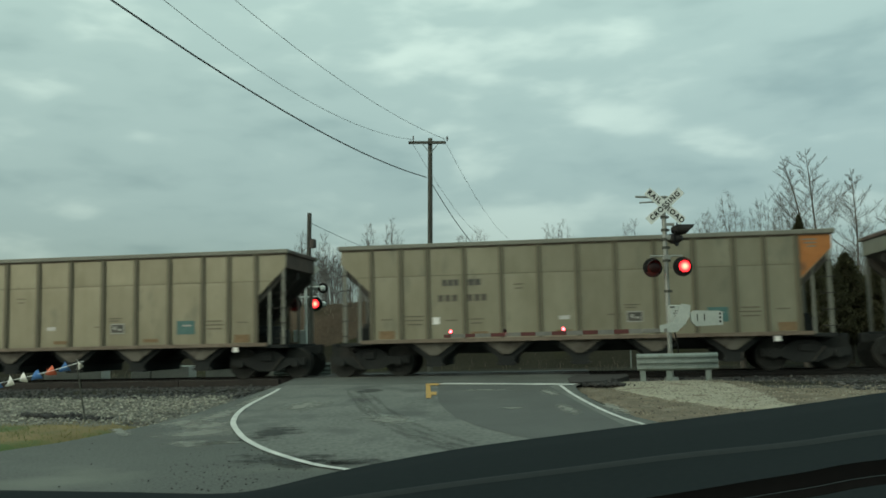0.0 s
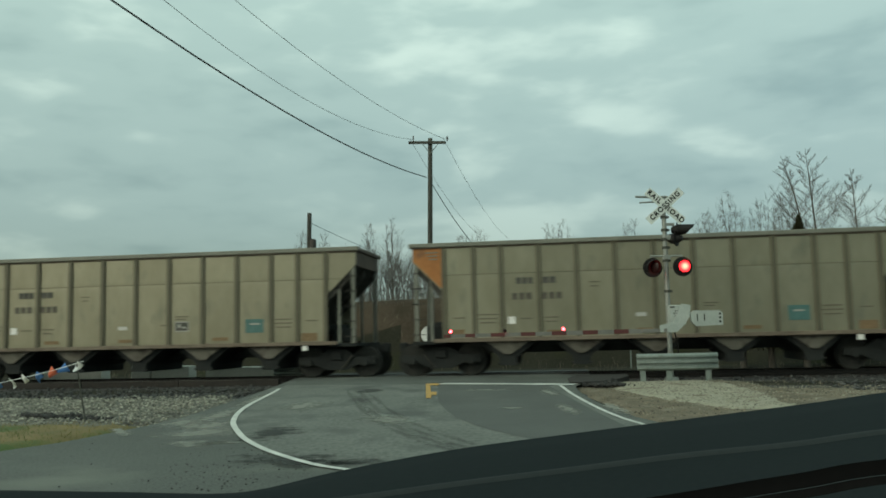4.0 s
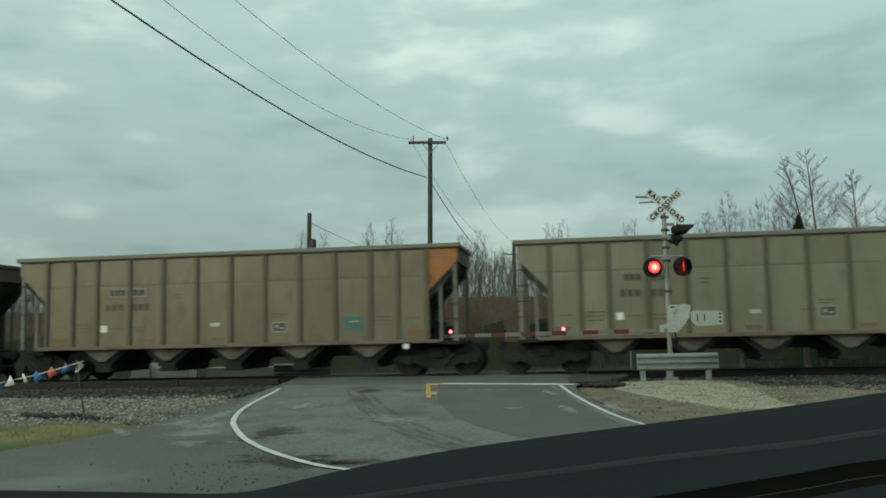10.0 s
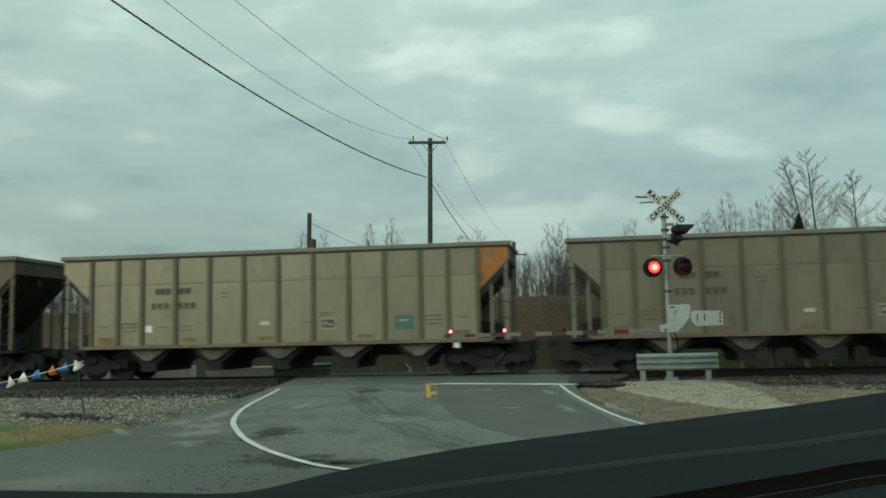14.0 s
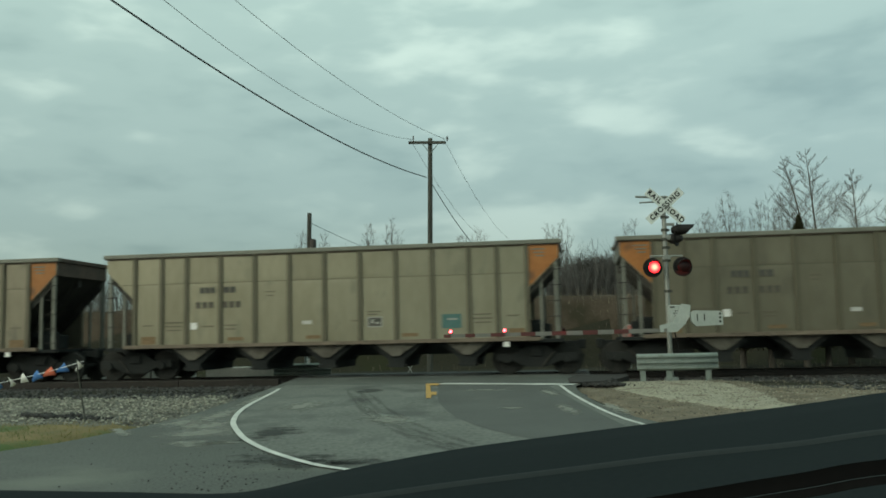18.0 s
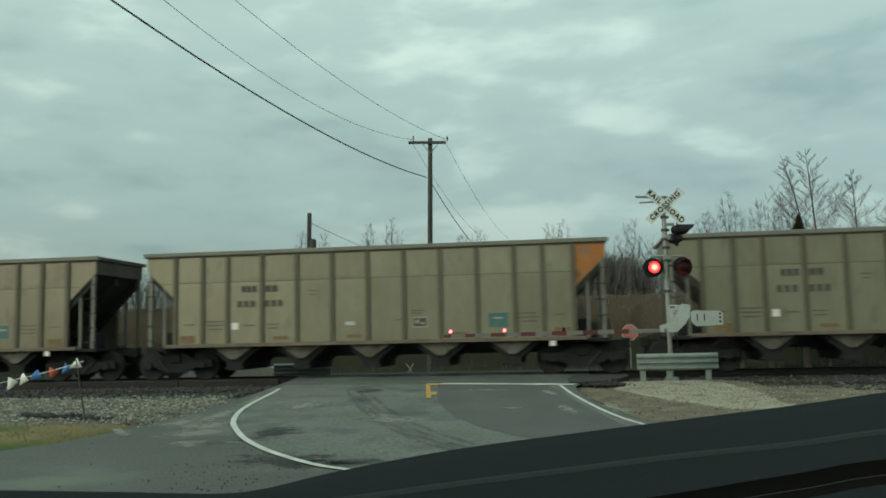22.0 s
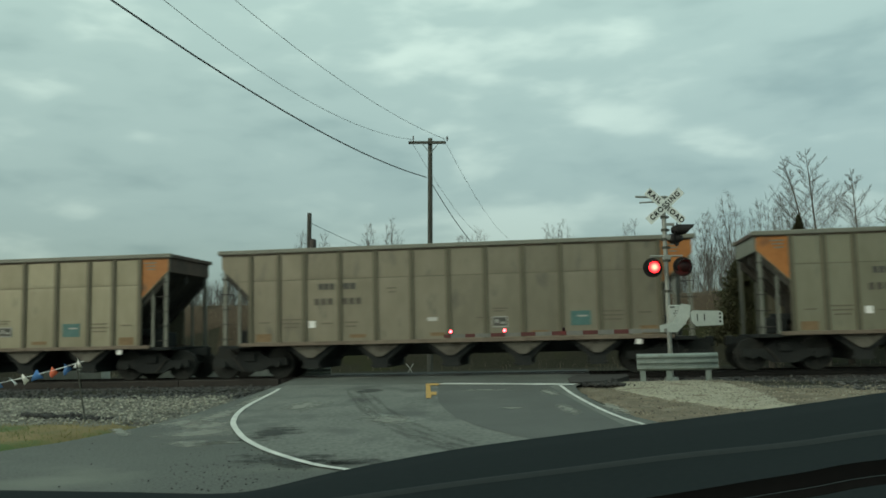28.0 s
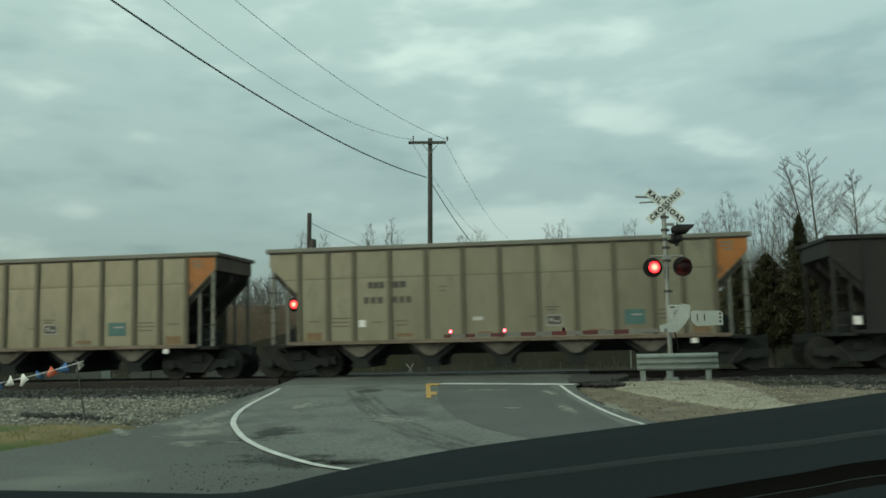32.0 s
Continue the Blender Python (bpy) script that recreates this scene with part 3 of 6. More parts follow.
def road_marks():
    """Tar stains, rubbed tyre streaks and drifts of pale dust."""
    for x, y, a, b, rz in ((-1.55, 9.10, 1.05, 0.62, -42), (-0.95, 8.9, 0.80, 0.35, -10), (-2.32, 11.9, 0.48, 1.3, 0), (-1.75, 20.0, 0.5, 0.9, 0)):
        stain("tar_stain", x, y, a, b, rz, 0.008, "tar_film", "dark tar stain on the road")
    track = curve_through([(-2.05, 19.8, 0), (-1.27, 15.1, 0), (-0.57, 11.9, 0), (0.23, 9.45, 0), (0.9, 8.4, 0)], 3)
    for k, (p, q) in enumerate(zip(track, track[1:])):
        for off in ((0.0, 0.30) if k % 2 else (-0.12, 0.12)):
            d = q - p
            m = (p + q) / 2
            stain("tyre_streak", m.x + off, m.y + 0.3 * off, d.length * 1.5, 0.10, math.degrees(math.atan2(d.y, d.x)), 0.0085 + 0.0002 * k, "skid", "dark rubbed tyre streak")
    for x, y, a, b, rz in ((-3.35, 12.2, 0.75, 1.1, -20), (-3.05, 10.9, 0.6, 0.5, -40), (-3.80, 14.9, 0.36, 2.1, 0), (-3.92, 18.4, 0.30, 2.6, 0), (-3.45, 13.3, 0.42, 1.1, 0), (-4.1, 13.8, 0.5, 1.0, 0), (-4.6, 12.6, 0.2, 1.2, 25), (-3.7, 13.2, 0.5, 0.9, 10), (-2.75, 10.9, 0.35, 0.35, -30)):
        stain("dust_film", x, y, a, b, rz, 0.003, "dust", "pale dust drifted on the asphalt")
    for x, y, a, b, rz in ((0.88, 19.5, 0.75, 0.35, -12), (1.1, 15.0, 0.3, 0.35, 0), (2.12, 18.3, 0.22, 1.3, 0), (1.98, 14.6, 0.20, 1.6, 0), (2.75, 14.6, 0.22, 1.8, 0), (-2.6, 16.5, 0.6, 1.6, 0), (-0.9, 13.5, 0.5, 1.2, 20)):
        stain("dust_film", x, y, a, b, rz, 0.013, "dust", "pale dust drifted on the asphalt")


road_marks()


# ---------------------------------------------------------------- loose stone, grass
def rocks(name, count, where, size, mat, label, category, seed, squash=0.7):
    """Many small broken stones in one mesh."""
    rnd = random.Random(seed)
    shapes = []
    for _ in range(8):
        bm = bmesh.new()
        bmesh.ops.create_icosphere(bm, subdivisions=1, radius=1.0)
        if rnd.random() < 2:
            for v in bm.verts:
                v.co *= 0.7 + 0.5 * rnd.random()
        bm.verts.ensure_lookup_table()
        shapes.append((np.array([v.co[:] for v in bm.verts]), [[v.index for v in f.verts] for f in bm.faces]))
        bm.free()
    verts, faces, base = [], [], 0
    for _ in range(count):
        x, y, z, k = where(rnd)
        co, fs = shapes[rnd.randrange(8)]
        s = size * (0.5 + rnd.random() ** 2 * 1.3) * k
        rot = np.array(Euler((rnd.random() * 6, rnd.random() * 6, rnd.random() * 6)).to_matrix())
        p = (co @ rot.T) * s * np.array((1, 1, squash)) + np.array((x, y, z))
        verts.extend(p.tolist())
        faces.extend([[i + base for i in f] for f in fs])
        base += len(co)
    me = bpy.data.meshes.new(name)
    me.from_pydata(verts, [], faces)
    me.materials.append(mat)
    return tagged(new(name, me), label, category, kind="stuff")


def area(name, xs, ys, height, mat, label, category):
    verts = [(x, y, height(x, y)) for y in ys for x in xs]
    w = len(xs)
    faces = [(j * w + i, j * w + i + 1, j * w + i + w + 1, j * w + i + w) for j in range(len(ys) - 1) for i in range(w - 1)]
    return sheet_object(name, verts, faces, mat, label, category, flat=False)


def apron_left(y):
    return float(np.interp(y, [4, 8.5, 10.5, 11.4, 12.6, 13.5, 14.7, 17.4, 20.6, 24], [-7.6, -5.9, -5.25, -4.89, -4.66, -4.5, -4.36, -4.33, -4.3, -4.42]))


def gravel_z(x, y):
    edge = ease(0.0, 0.7, apron_left(y) - x)
    return -0.075 + 0.085 * edge + 0.035 * noise.noise((x * 0.9, y * 0.9, 1.0)) - 0.12 * ease(-5.2, -3.2, off_track(x, y))


def left_gravel_spot(rnd):
    while True:
        x, y = rnd.uniform(-24, -4.1), rnd.uniform(13.2, 25.5)
        if x < apron_left(y) - 0.1 - 0.5 * rnd.random() ** 2 and off_track(x, y) < -7.9 - 0.9 * rnd.random() and y > 13.6 + 0.5 * noise.noise((x, 0, 0)) - 0.12 * (x + 5.5):
            return x, y, gravel_z(x, y) + 0.01, 1.0


def ballast_z(d):
    return -0.09 - 0.05 * ease(1.5, 3.2, abs(d)) + 0.10 * ease(-4.0, -6.0, d)


def ballast_spot(rnd):
    while True:
        u, d = rnd.uniform(-26, 20), rnd.uniform(-9.0, 2.2)
        p = beside(u, d)
        if p.x < -4.6 or p.x > 8.3 or (p.x > 4.3 and d > -3.0):
            return p.x, p.y, ballast_z(d) + 0.015 + (0.035 if d < -3.0 else 0), 1.0


def mound_z(x, y):
    r = ((x - 6.2) / 2.6) ** 2 + ((y - 21.2 + 0.18 * (x - 6)) / 1.7) ** 2
    return -0.02 + 0.05 * math.exp(-r * 0.9) + 0.02 * noise.noise((x * 1.4, y * 1.4, 5)) - 0.13 * ease(-4.0, -2.8, off_track(x, y))


def mound_reach(x, y):
    """Below 1 on the spilled pale stone, which narrows towards the road."""
    return ((x - 5.15) / (0.85 + 0.105 * (y - 14.5))) ** 2 + ((y - 18.2) / 4.2) ** 4 + 0.45 * noise.noise((x * 1.1, y * 0.8, 2))


def mound_spot(rnd):
    while True:
        x, y = rnd.uniform(3.0, 15), rnd.uniform(12, 23.5)
        if off_track(x, y) < (-3.2 if x < 7.2 else -7.0) and x > 2.75 + 0.9 * ease(20.5, 22.5, y) + 0.15 * rnd.random():
            pale = ease(1.3, 0.5, mound_reach(x, y))
            if rnd.random() < 0.07 + 0.9 * pale + 0.5 * ease(5.6, 7.0, x) * ease(15.0, 17.0, y):
                return x, y, mound_z(x, y) + 0.03 * pale + 0.004, 0.7


def make_ground_cover():
    area("gravel_bed", [-40 + 0.5 * i for i in range(54)] + [-13 + 0.25 * i for i in range(36)], [12.6 + 0.3 * i for i in range(52)],
         lambda x, y: gravel_z(x, y) - 0.3 * ease(-8.7, -7.9, off_track(x, y) + 0.5 * noise.noise((x * 0.7, y * 0.7, 9))) - 0.15 * ease(-0.15, 0.1, x - apron_left(y)),
         M["gravel"], "grey crushed gravel beside the track", "gravel")
    rocks("gravel_stones", 17000, left_gravel_spot, 0.0205, M["gravel_stone"], "loose pale grey stones", "gravel", 3)
    # dead grass verge
    def grass_z(x, y):
        return -0.05 + 0.075 * ease(0.0, 0.5, apron_left(y) - x) + 0.02 * noise.noise((x * 1.2, y * 1.2, 7))
    def verge_top(x):
        return 13.9 - 0.12 * (x + 5.5) + 0.25 * noise.noise((x * 0.8, 2, 0))
    area("verge", [-40 + 0.5 * i for i in range(54)] + [-13 + 0.25 * i for i in range(36)], [4 + 0.25 * i for i in range(44)],
         lambda x, y: grass_z(x, y) - 0.3 * ease(-0.2, 0.3, y - verge_top(x)) - 0.2 * ease(-0.15, 0.1, x - apron_left(y)),
         M["grass_ground"], "strip of dry yellow and green winter grass", "grass")
    rnd = random.Random(5)
    verts, faces = [], []
    while len(faces) < 9000:
        x, y = rnd.uniform(-13, -4.4), rnd.uniform(8.5, 14.6)
        if x > apron_left(y) - 0.05 or y > verge_top(x) + 0.1 * rnd.random():
            continue
        h, a, z = rnd.uniform(0.018, 0.055), rnd.uniform(0, 6.28), grass_z(x, y)
        dx, dy = math.cos(a) * 0.005, math.sin(a) * 0.005
        lx, ly = rnd.uniform(-0.05, 0.05), rnd.uniform(-0.05, 0.05)
        n = len(verts)
        verts += [(x - dx, y - dy, z - 0.01), (x + dx, y + dy, z - 0.01), (x + lx, y + ly, z + h)]
        faces.append((n, n + 1, n + 2))
    g = sheet_object("grass_blades", verts, faces, M["grass"], "short dry grass blades on the verge", "grass", "stuff")
    # the far side of the drive: brown gravel and the stone mound under the crossing signal
    area("gravel_shoulder", [2.5 + 0.25 * i for i in range(56)] + [17 + i for i in range(25)], [9 + 0.3 * i for i in range(52)],
         lambda x, y: mound_z(x, y) - 0.25 * max(ease(-2.9, -2.0, off_track(x, y)), ease(-7.7, -7.0, off_track(x, y) + 0.4 * noise.noise((x, y, 9))) * ease(6.9, 8.2, x)) - 0.3 * ease(0.1, -0.25, x - 2.8 - 0.8 * ease(20.5, 22.5, y) - 2.6 * ease(11.5, 8.5, y)),
         M["dirt_gravel"], "brown gravel shoulder with dead grass", "gravel")
    area("stone_mound", [3.0 + 0.2 * i for i in range(30)], [13.4 + 0.2 * i for i in range(50)],
         lambda x, y: mound_z(x, y) + 0.03 - 0.25 * ease(0.75, 1.6, mound_reach(x, y)),
         M["mound"], "low mound of pale crushed stone under the signal", "gravel")
    rocks("shoulder_stones", 7000, mound_spot, 0.0165, M["mound_stone"], "loose pale stones on the mound", "gravel", 4)
    # broken brown stones and clods of the bare shoulder
    def dirt_spot(r):
        while True:
            x, y = r.uniform(2.9, 9.0), r.uniform(11.5, 22.0)
            if x > 2.75 + 0.9 * ease(20.5, 22.5, y) + 0.2 * r.random() and off_track(x, y) < -3.6 and r.random() < 0.15 + 1.2 * max(0, noise.noise((x * 1.3, y * 0.9, 4))) and mound_reach(x, y) > 0.8:
                return x, y, mound_z(x, y) + 0.004, 0.6
    rocks("shoulder_clods", 3600, dirt_spot, 0.0185, M["dirt_stone"], "broken brown stones and clods on the shoulder", "gravel", 14)
    # scattered grit on the apron
    def grit(r):
        while True:
            x, y = r.uniform(-4.5, 0.0), r.uniform(6.2, 11.5)
            if x > apron_left(y) + 0.1 and r.random() < 0.04 + 0.96 * math.exp(-((x + 1.95) / 0.65) ** 2 - ((y - 8.4) / 1.5) ** 2):
                return x, y, 0.004, 1.0
    rocks("grit", 400, grit, 0.0060, M["ballast"], "dark loose grit on the asphalt", "grit", 9)
    # a small heap of torn earth in the gravel
    def heap(r):
        t = r.random()
        return -7.4 + 1.9 * t + r.gauss(0, 0.12), 15.7 - 1.4 * t + r.gauss(0, 0.10), 0.01 + 0.05 * r.random(), r.uniform(0.5, 1.6)
    rocks("earth_heap", 260, heap, 0.030, M["ballast"], "dark clods of earth lying in the gravel", "earth", 10)

    def corner(r):
        t = r.random()
        return 3.3 + 0.8 * t + r.gauss(0, 0.12), 20.6 + 1.6 * r.random() - 0.2 * t, 0.03 + 0.05 * r.random(), r.uniform(0.5, 1.5)
    rocks("earth_clods", 420, corner, 0.045, M["lip"], "dark crumbs of asphalt and earth at the crossing's corner", "earth", 12)


make_ground_cover()


# ---------------------------------------------------------------- the track
def make_track():
    u0, u1 = -640, 640
    verts, faces = [], []
    ds = [-9.6, -8.8, -6.2, -4.3, -3.4, -2.4, -1.5, 0, 1.5, 2.4, 3.6]
    us = [u0, -300, -120, -60] + [-40 + 2 * i for i in range(41)] + [60, 120, 300, u1]
    for u in us:
        for d in ds:
            p = beside(u, d)
            verts.append((p.x, p.y, ballast_z(d) + 0.02 * noise.noise((u, d, 0)) - (0.08 if d in (-9.6, 3.6) else 0)))
    w = len(ds)
    faces = [(j * w + i, j * w + i + w, j * w + i + w + 1, j * w + i + 1) for j in range(len(us) - 1) for i in range(w - 1)]
    sheet_object("ballast", verts, faces, M["ballast"], "dark ballast bed dusted with coal", "ballast", flat=False)
    rocks("ballast_stones", 9500, ballast_spot, 0.036, M["ballast_stone"], "dark broken ballast stones", "ballast", 6)
    track = thing("track", pose(TRACK.x, TRACK.y, 0, 0, 0, TURN), "standard gauge railway track of steel rails on timber ties", "track",
                  kind="structure")
    prof = [(-0.07, 0), (0.07, 0), (0.07, 0.02), (0.012, 0.04), (0.012, 0.125), (0.036, 0.135), (0.036, 0.168), (-0.036, 0.168),
            (-0.036, 0.135), (-0.012, 0.125), (-0.012, 0.04), (-0.07, 0.02)]
    for d in (-0.7525, 0.7525):
        bm = slab(bmesh.new(), [(d + a, RAIL_TOP - 0.168 + b) for a, b in prof], "x", u0, u1)
        part("rail", bm, M["rail"], track, "brown steel rail")
    tie = mesh_of("tie", box(bmesh.new(), (0, 0, 0), (0.22, 2.6, 0.17), None, 0.01), M["tie"])
    for i in range(110):
        u = -30 + i * 0.53
        x = beside(u, -1.3).x
        if x < -4.7 or x > 4.2:
            part("tie", tie, None, track, "", pose(u, 0, RAIL_TOP - 0.168 - 0.085))
    # road panels between and beside the rails
    for d0, d1 in ((-2.45, -0.84), (-0.66, 0.66), (0.84, 2.3)):
        for k in range(4):
            a, b = -4.55 + k * 2.2, -4.55 + (k + 1) * 2.2 - 0.02
            bm = box(bmesh.new(), ((a + b) / 2, (d0 + d1) / 2, RAIL_TOP - 0.11), (b - a, d1 - d0, 0.2), None, 0.012)
            part("crossing_panel", bm, M["rubber"], track)


make_track()


def timber_curb():
    """Dark timbers laid end to end beside the near rail, up to the crossing."""
    curb = thing("timber_curb", pose(TRACK.x, TRACK.y, 0, 0, 0, TURN), "dark weathered timbers laid along the near rail", "curb", kind="structure")
    for k in range(8):
        u1 = -5.05 - 3.2 * k
        part("timber", box(bmesh.new(), (u1 - 1.59, -1.78, -0.05), (3.18, 0.20, 0.30), None, 0.015), M["curb_timber"], curb)


timber_curb()

# asphalt lip by the crossing
bm = bmesh.new()
slab(bm, [(3.15, 20.9), (3.75, 21.2), (4.3, 22.1), (4.85, 23.6), (5.0, 24.6), (3.7, 24.9), (3.15, 23.0), (2.95, 21.2)], "z", -0.15, 0.125)
tagged(new("asphalt_lip", mesh_of("asphalt_lip", bm, M["lip"])), "dark crumbling asphalt lip at the crossing's corner", "asphalt", kind="structure")


# ---------------------------------------------------------------- the train
CAR, BODY, HALF = 16.006, 14.25, 1.6
TOP, SILL = 3.97, 1.02
STEEP, DROP, CUT = 0.98, 0.55, 0.93
RIBS = [0.95, 1.85, 2.67] + [2.67 + 1.112 * i for i in range(1, 9)] + [12.41, 13.30]


def side_outline(x0, x1, cut, drop, top):
    """The side sheet: full length at the top, cut back on the slant at both ends."""
    zt, zc = top - 0.10, top - drop
    return [(x0, zt), (x0, zc), (x0 + cut, zc - cut * STEEP), (x0 + cut, SILL), (x1 - cut, SILL), (x1 - cut, zc - cut * STEEP),
            (x1, zc), (x1, zt)]


SHARED = {}


def skin_panel(wd, ht, mat):
    """A thin skin panel that swells slightly between its edges; it faces -y."""
    bm = bmesh.new()
    rings = []
    for k, y in ((0.0, 0.0), (0.02, -0.0012), (0.10, -0.0032)):
        x, z = wd / 2 - k, ht / 2 - k
        rings.append([bm.verts.new((a * x, y, b * z)) for a, b in ((-1, -1), (1, -1), (1, 1), (-1, 1))])
    for a, b in zip(rings, rings[1:]):
        for k in range(4):
            bm.faces.new((a[k], a[(k + 1) % 4], b[(k + 1) % 4], b[k]))
    bm.faces.new(rings[-1])
    bm.faces.new(rings[0][::-1])
    return mesh_of("panel", bm, mat)


GRAB_IRON = mesh_of("grab_iron", rod(bmesh.new(), (-0.20, 0, 0), (0.20, 0, 0), 0.013, None, 6), M["end_dark"])


def make_car(style, sheet, rib_mat, chord_mat, label):
    car = thing("hopper_car", pose(0, 0, 0), label, "hopper car", "coal hopper cars of the train")
    h = BODY / 2
    top = TOP + (0.10 if style == "brown" else -0.20 if style == "dark" else 0.0)
    for s in (-1, 1):
        y = s * (HALF - 0.09)
        bm = slab(bmesh.new(), side_outline(-h, h, CUT, DROP, top), "y", y - 0.03, y + 0.03)
        part("side_sheet", bm, sheet, car)
        # top chord and side sill
        bm = box(bmesh.new(), (0, s * (HALF - 0.06), top - 0.06), (BODY + 0.20, 0.17, 0.13), None, 0.02)
        part("top_chord", bm, chord_mat, car, "pale capped top chord")
        # thin dark strip painted as the shadow the chord throws on the sheet
        if s < 0 and style != "dark":
            bm = box(bmesh.new(), (0, s * (HALF - 0.035), top - 0.140), (BODY + 0.10, 0.06, 0.028))
            part("chord_lip", bm, M["rust_and_shade"], car, "dark strip painted as the shadow under the chord")
        bm = box(bmesh.new(), (0, s * (HALF - 0.07), SILL + 0.03), (BODY - 1.2, 0.16, 0.11), None, 0.01)
        part("side_sill", bm, M["sill"] if style != "dark" else sheet, car, "rust-dusted side sill" if style != "dark" else "")
        # panel seam
        bm = box(bmesh.new(), (0, s * (HALF - 0.058), top - (0.97 if style != "brown" else 1.57)), (BODY - 2 * 0.35, 0.006, 0.018 if style != "brown" else 0.035))
        part("seam", bm, rib_mat if style != "brown" else M["rust_and_shade"], car)
    # ribs, tapering towards the top
    ribs = RIBS if style != "brown" else [0.98, 2.23, 3.70, 5.34, 6.98, 8.68, 10.36, 11.82, 13.12]
    w = 0.062 if style != "brown" else 0.085
    bm = bmesh.new()
    slab(bm, [(-w, SILL + 0.07), (w, SILL + 0.07), (w, top - 0.13), (-w, top - 0.13)], "y", -0.045, 0.045)
    rib = mesh_of("rib", bm, rib_mat)
    for u in ribs:
        for s in (-1, 1):
            part("rib", rib, None, car, "", pose(u - h, s * (HALF - 0.045), 0))
    if style == "brown":
        # narrow dark strips where the ribs meet the sheet
        joint = mesh_of("rib_joint", box(bmesh.new(), (0, 0, (SILL + top) / 2 - 0.03), (0.05, 0.02, top - SILL - 0.22)), M["rust_and_shade"])
        for u in ribs:
            for dw in (-w - 0.02, w + 0.02):
                part("rib_joint", joint, None, car, "", pose(u - h + dw, -(HALF - 0.058), 0))
    # skin panels between the ribs on the near side, above and below the seam
    if style in ("light", "brown"):
        seam = top - (0.97 if style == "light" else 1.57)
        for u0, u1 in zip(ribs, ribs[1:]):
            for z0, z1 in ((SILL + 0.09, seam - 0.012), (seam + 0.012, top - 0.13)):
                wd, ht = u1 - u0 - 2 * w - 0.004, z1 - z0
                key = f"panel_{wd:.2f}_{ht:.2f}_{sheet.name}"
                if key not in SHARED:
                    SHARED[key] = skin_panel(wd, ht, sheet)
                part("panel", SHARED[key], None, car, "", pose((u0 + u1) / 2 - h, -(HALF - 0.0595), (z0 + z1) / 2))
    # the end walls above the platform, slope sheets, posts, ladders
    foot = (top - DROP - SILL - 0.05) / STEEP
    for e in (-1, 1):
        yy = HALF - 0.12
        zc = top - DROP
        a = [(e * (h - 0.01), zc + 0.03), (e * (h - foot), SILL + 0.05), (e * (h - foot - 0.08), SILL + 0.05), (e * (h - 0.08), zc + 0.04)]
        # same sheet at both ends: coloured pale where lit, dark where shaded
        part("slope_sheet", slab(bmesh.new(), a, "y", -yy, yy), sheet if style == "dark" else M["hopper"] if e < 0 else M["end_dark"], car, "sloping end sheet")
        # trailing wall is rusty, and darkened in colour for its shaded side
        bm = box(bmesh.new(), (e * (h - 0.04), 0, top - 0.12 - (DROP - 0.12) / 2), (0.07, 2 * yy, DROP - 0.08))
        part("end_wall", bm, sheet if e < 0 or style == "dark" else M["rust_and_shade"], car, "upright end wall")
        # stiffeners coloured dark for the shade under the sheet
        for y in (-yy + 0.10, 0.0, yy - 0.10):
            bm = slab(bmesh.new(), [(e * (h - 0.10), zc - 0.06), (e * (h - 0.10), zc - 0.30), (e * (h - foot + 0.25), SILL + 0.02), (e * (h - foot), SILL + 0.02)], "y", y - 0.09, y + 0.09)
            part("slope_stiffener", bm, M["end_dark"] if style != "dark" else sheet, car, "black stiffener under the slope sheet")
        # upright web behind the last rib, its dark colour standing in for shade
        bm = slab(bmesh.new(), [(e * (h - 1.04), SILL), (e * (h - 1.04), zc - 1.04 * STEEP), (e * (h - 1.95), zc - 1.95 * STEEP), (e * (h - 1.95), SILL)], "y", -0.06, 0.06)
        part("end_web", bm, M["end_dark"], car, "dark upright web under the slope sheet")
        bm = box(bmesh.new(), (e * (h - 0.02), 0, top - 0.06), (0.14, 2 * HALF - 0.26, 0.13), None, 0.02)
        part("end_chord", bm, M["rust_and_shade"] if style == "light" else chord_mat, car, "dark grimy end chord")
        for s in (-1, 1):
            post = M["end_post"] if style == "light" else rib_mat
            bm = box(bmesh.new(), (e * (h - 0.10), s * (HALF - 0.13), (top + SILL) / 2 - 0.09), (0.105, 0.09, top - SILL - 0.22))
            part("end_post", bm, post, car, "upright end post")
            zt = zc - 0.55 * STEEP + 0.05
            bm = box(bmesh.new(), (e * (h - 0.55), s * (HALF - 0.16), (zt + SILL) / 2), (0.075, 0.06, zt - SILL))
            part("end_brace", bm, post, car, "thin upright brace")
            if s < 0:
                for k in range(5):
                    part("grab_iron", GRAB_IRON, None, car, "", pose(e * (h - 0.16), s * (HALF - 0.055), SILL + 0.22 + k * 0.46))
        bm = box(bmesh.new(), (e * (h - 0.45), 0, SILL - 0.03), (1.0, 2 * HALF - 0.25, 0.10), None, 0.01)
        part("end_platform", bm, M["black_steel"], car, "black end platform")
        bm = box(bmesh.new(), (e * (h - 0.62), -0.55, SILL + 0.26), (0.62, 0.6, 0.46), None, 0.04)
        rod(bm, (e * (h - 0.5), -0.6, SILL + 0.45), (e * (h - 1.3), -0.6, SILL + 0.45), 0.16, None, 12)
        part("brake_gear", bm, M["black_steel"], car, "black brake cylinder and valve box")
        # coupler
        bm = box(bmesh.new(), (e * (h + 0.18), 0, 0.87), (0.75, 0.16, 0.20), None, 0.02)
        box(bm, (e * (h + 0.60), 0, 0.87), (0.22, 0.30, 0.30), None, 0.04)
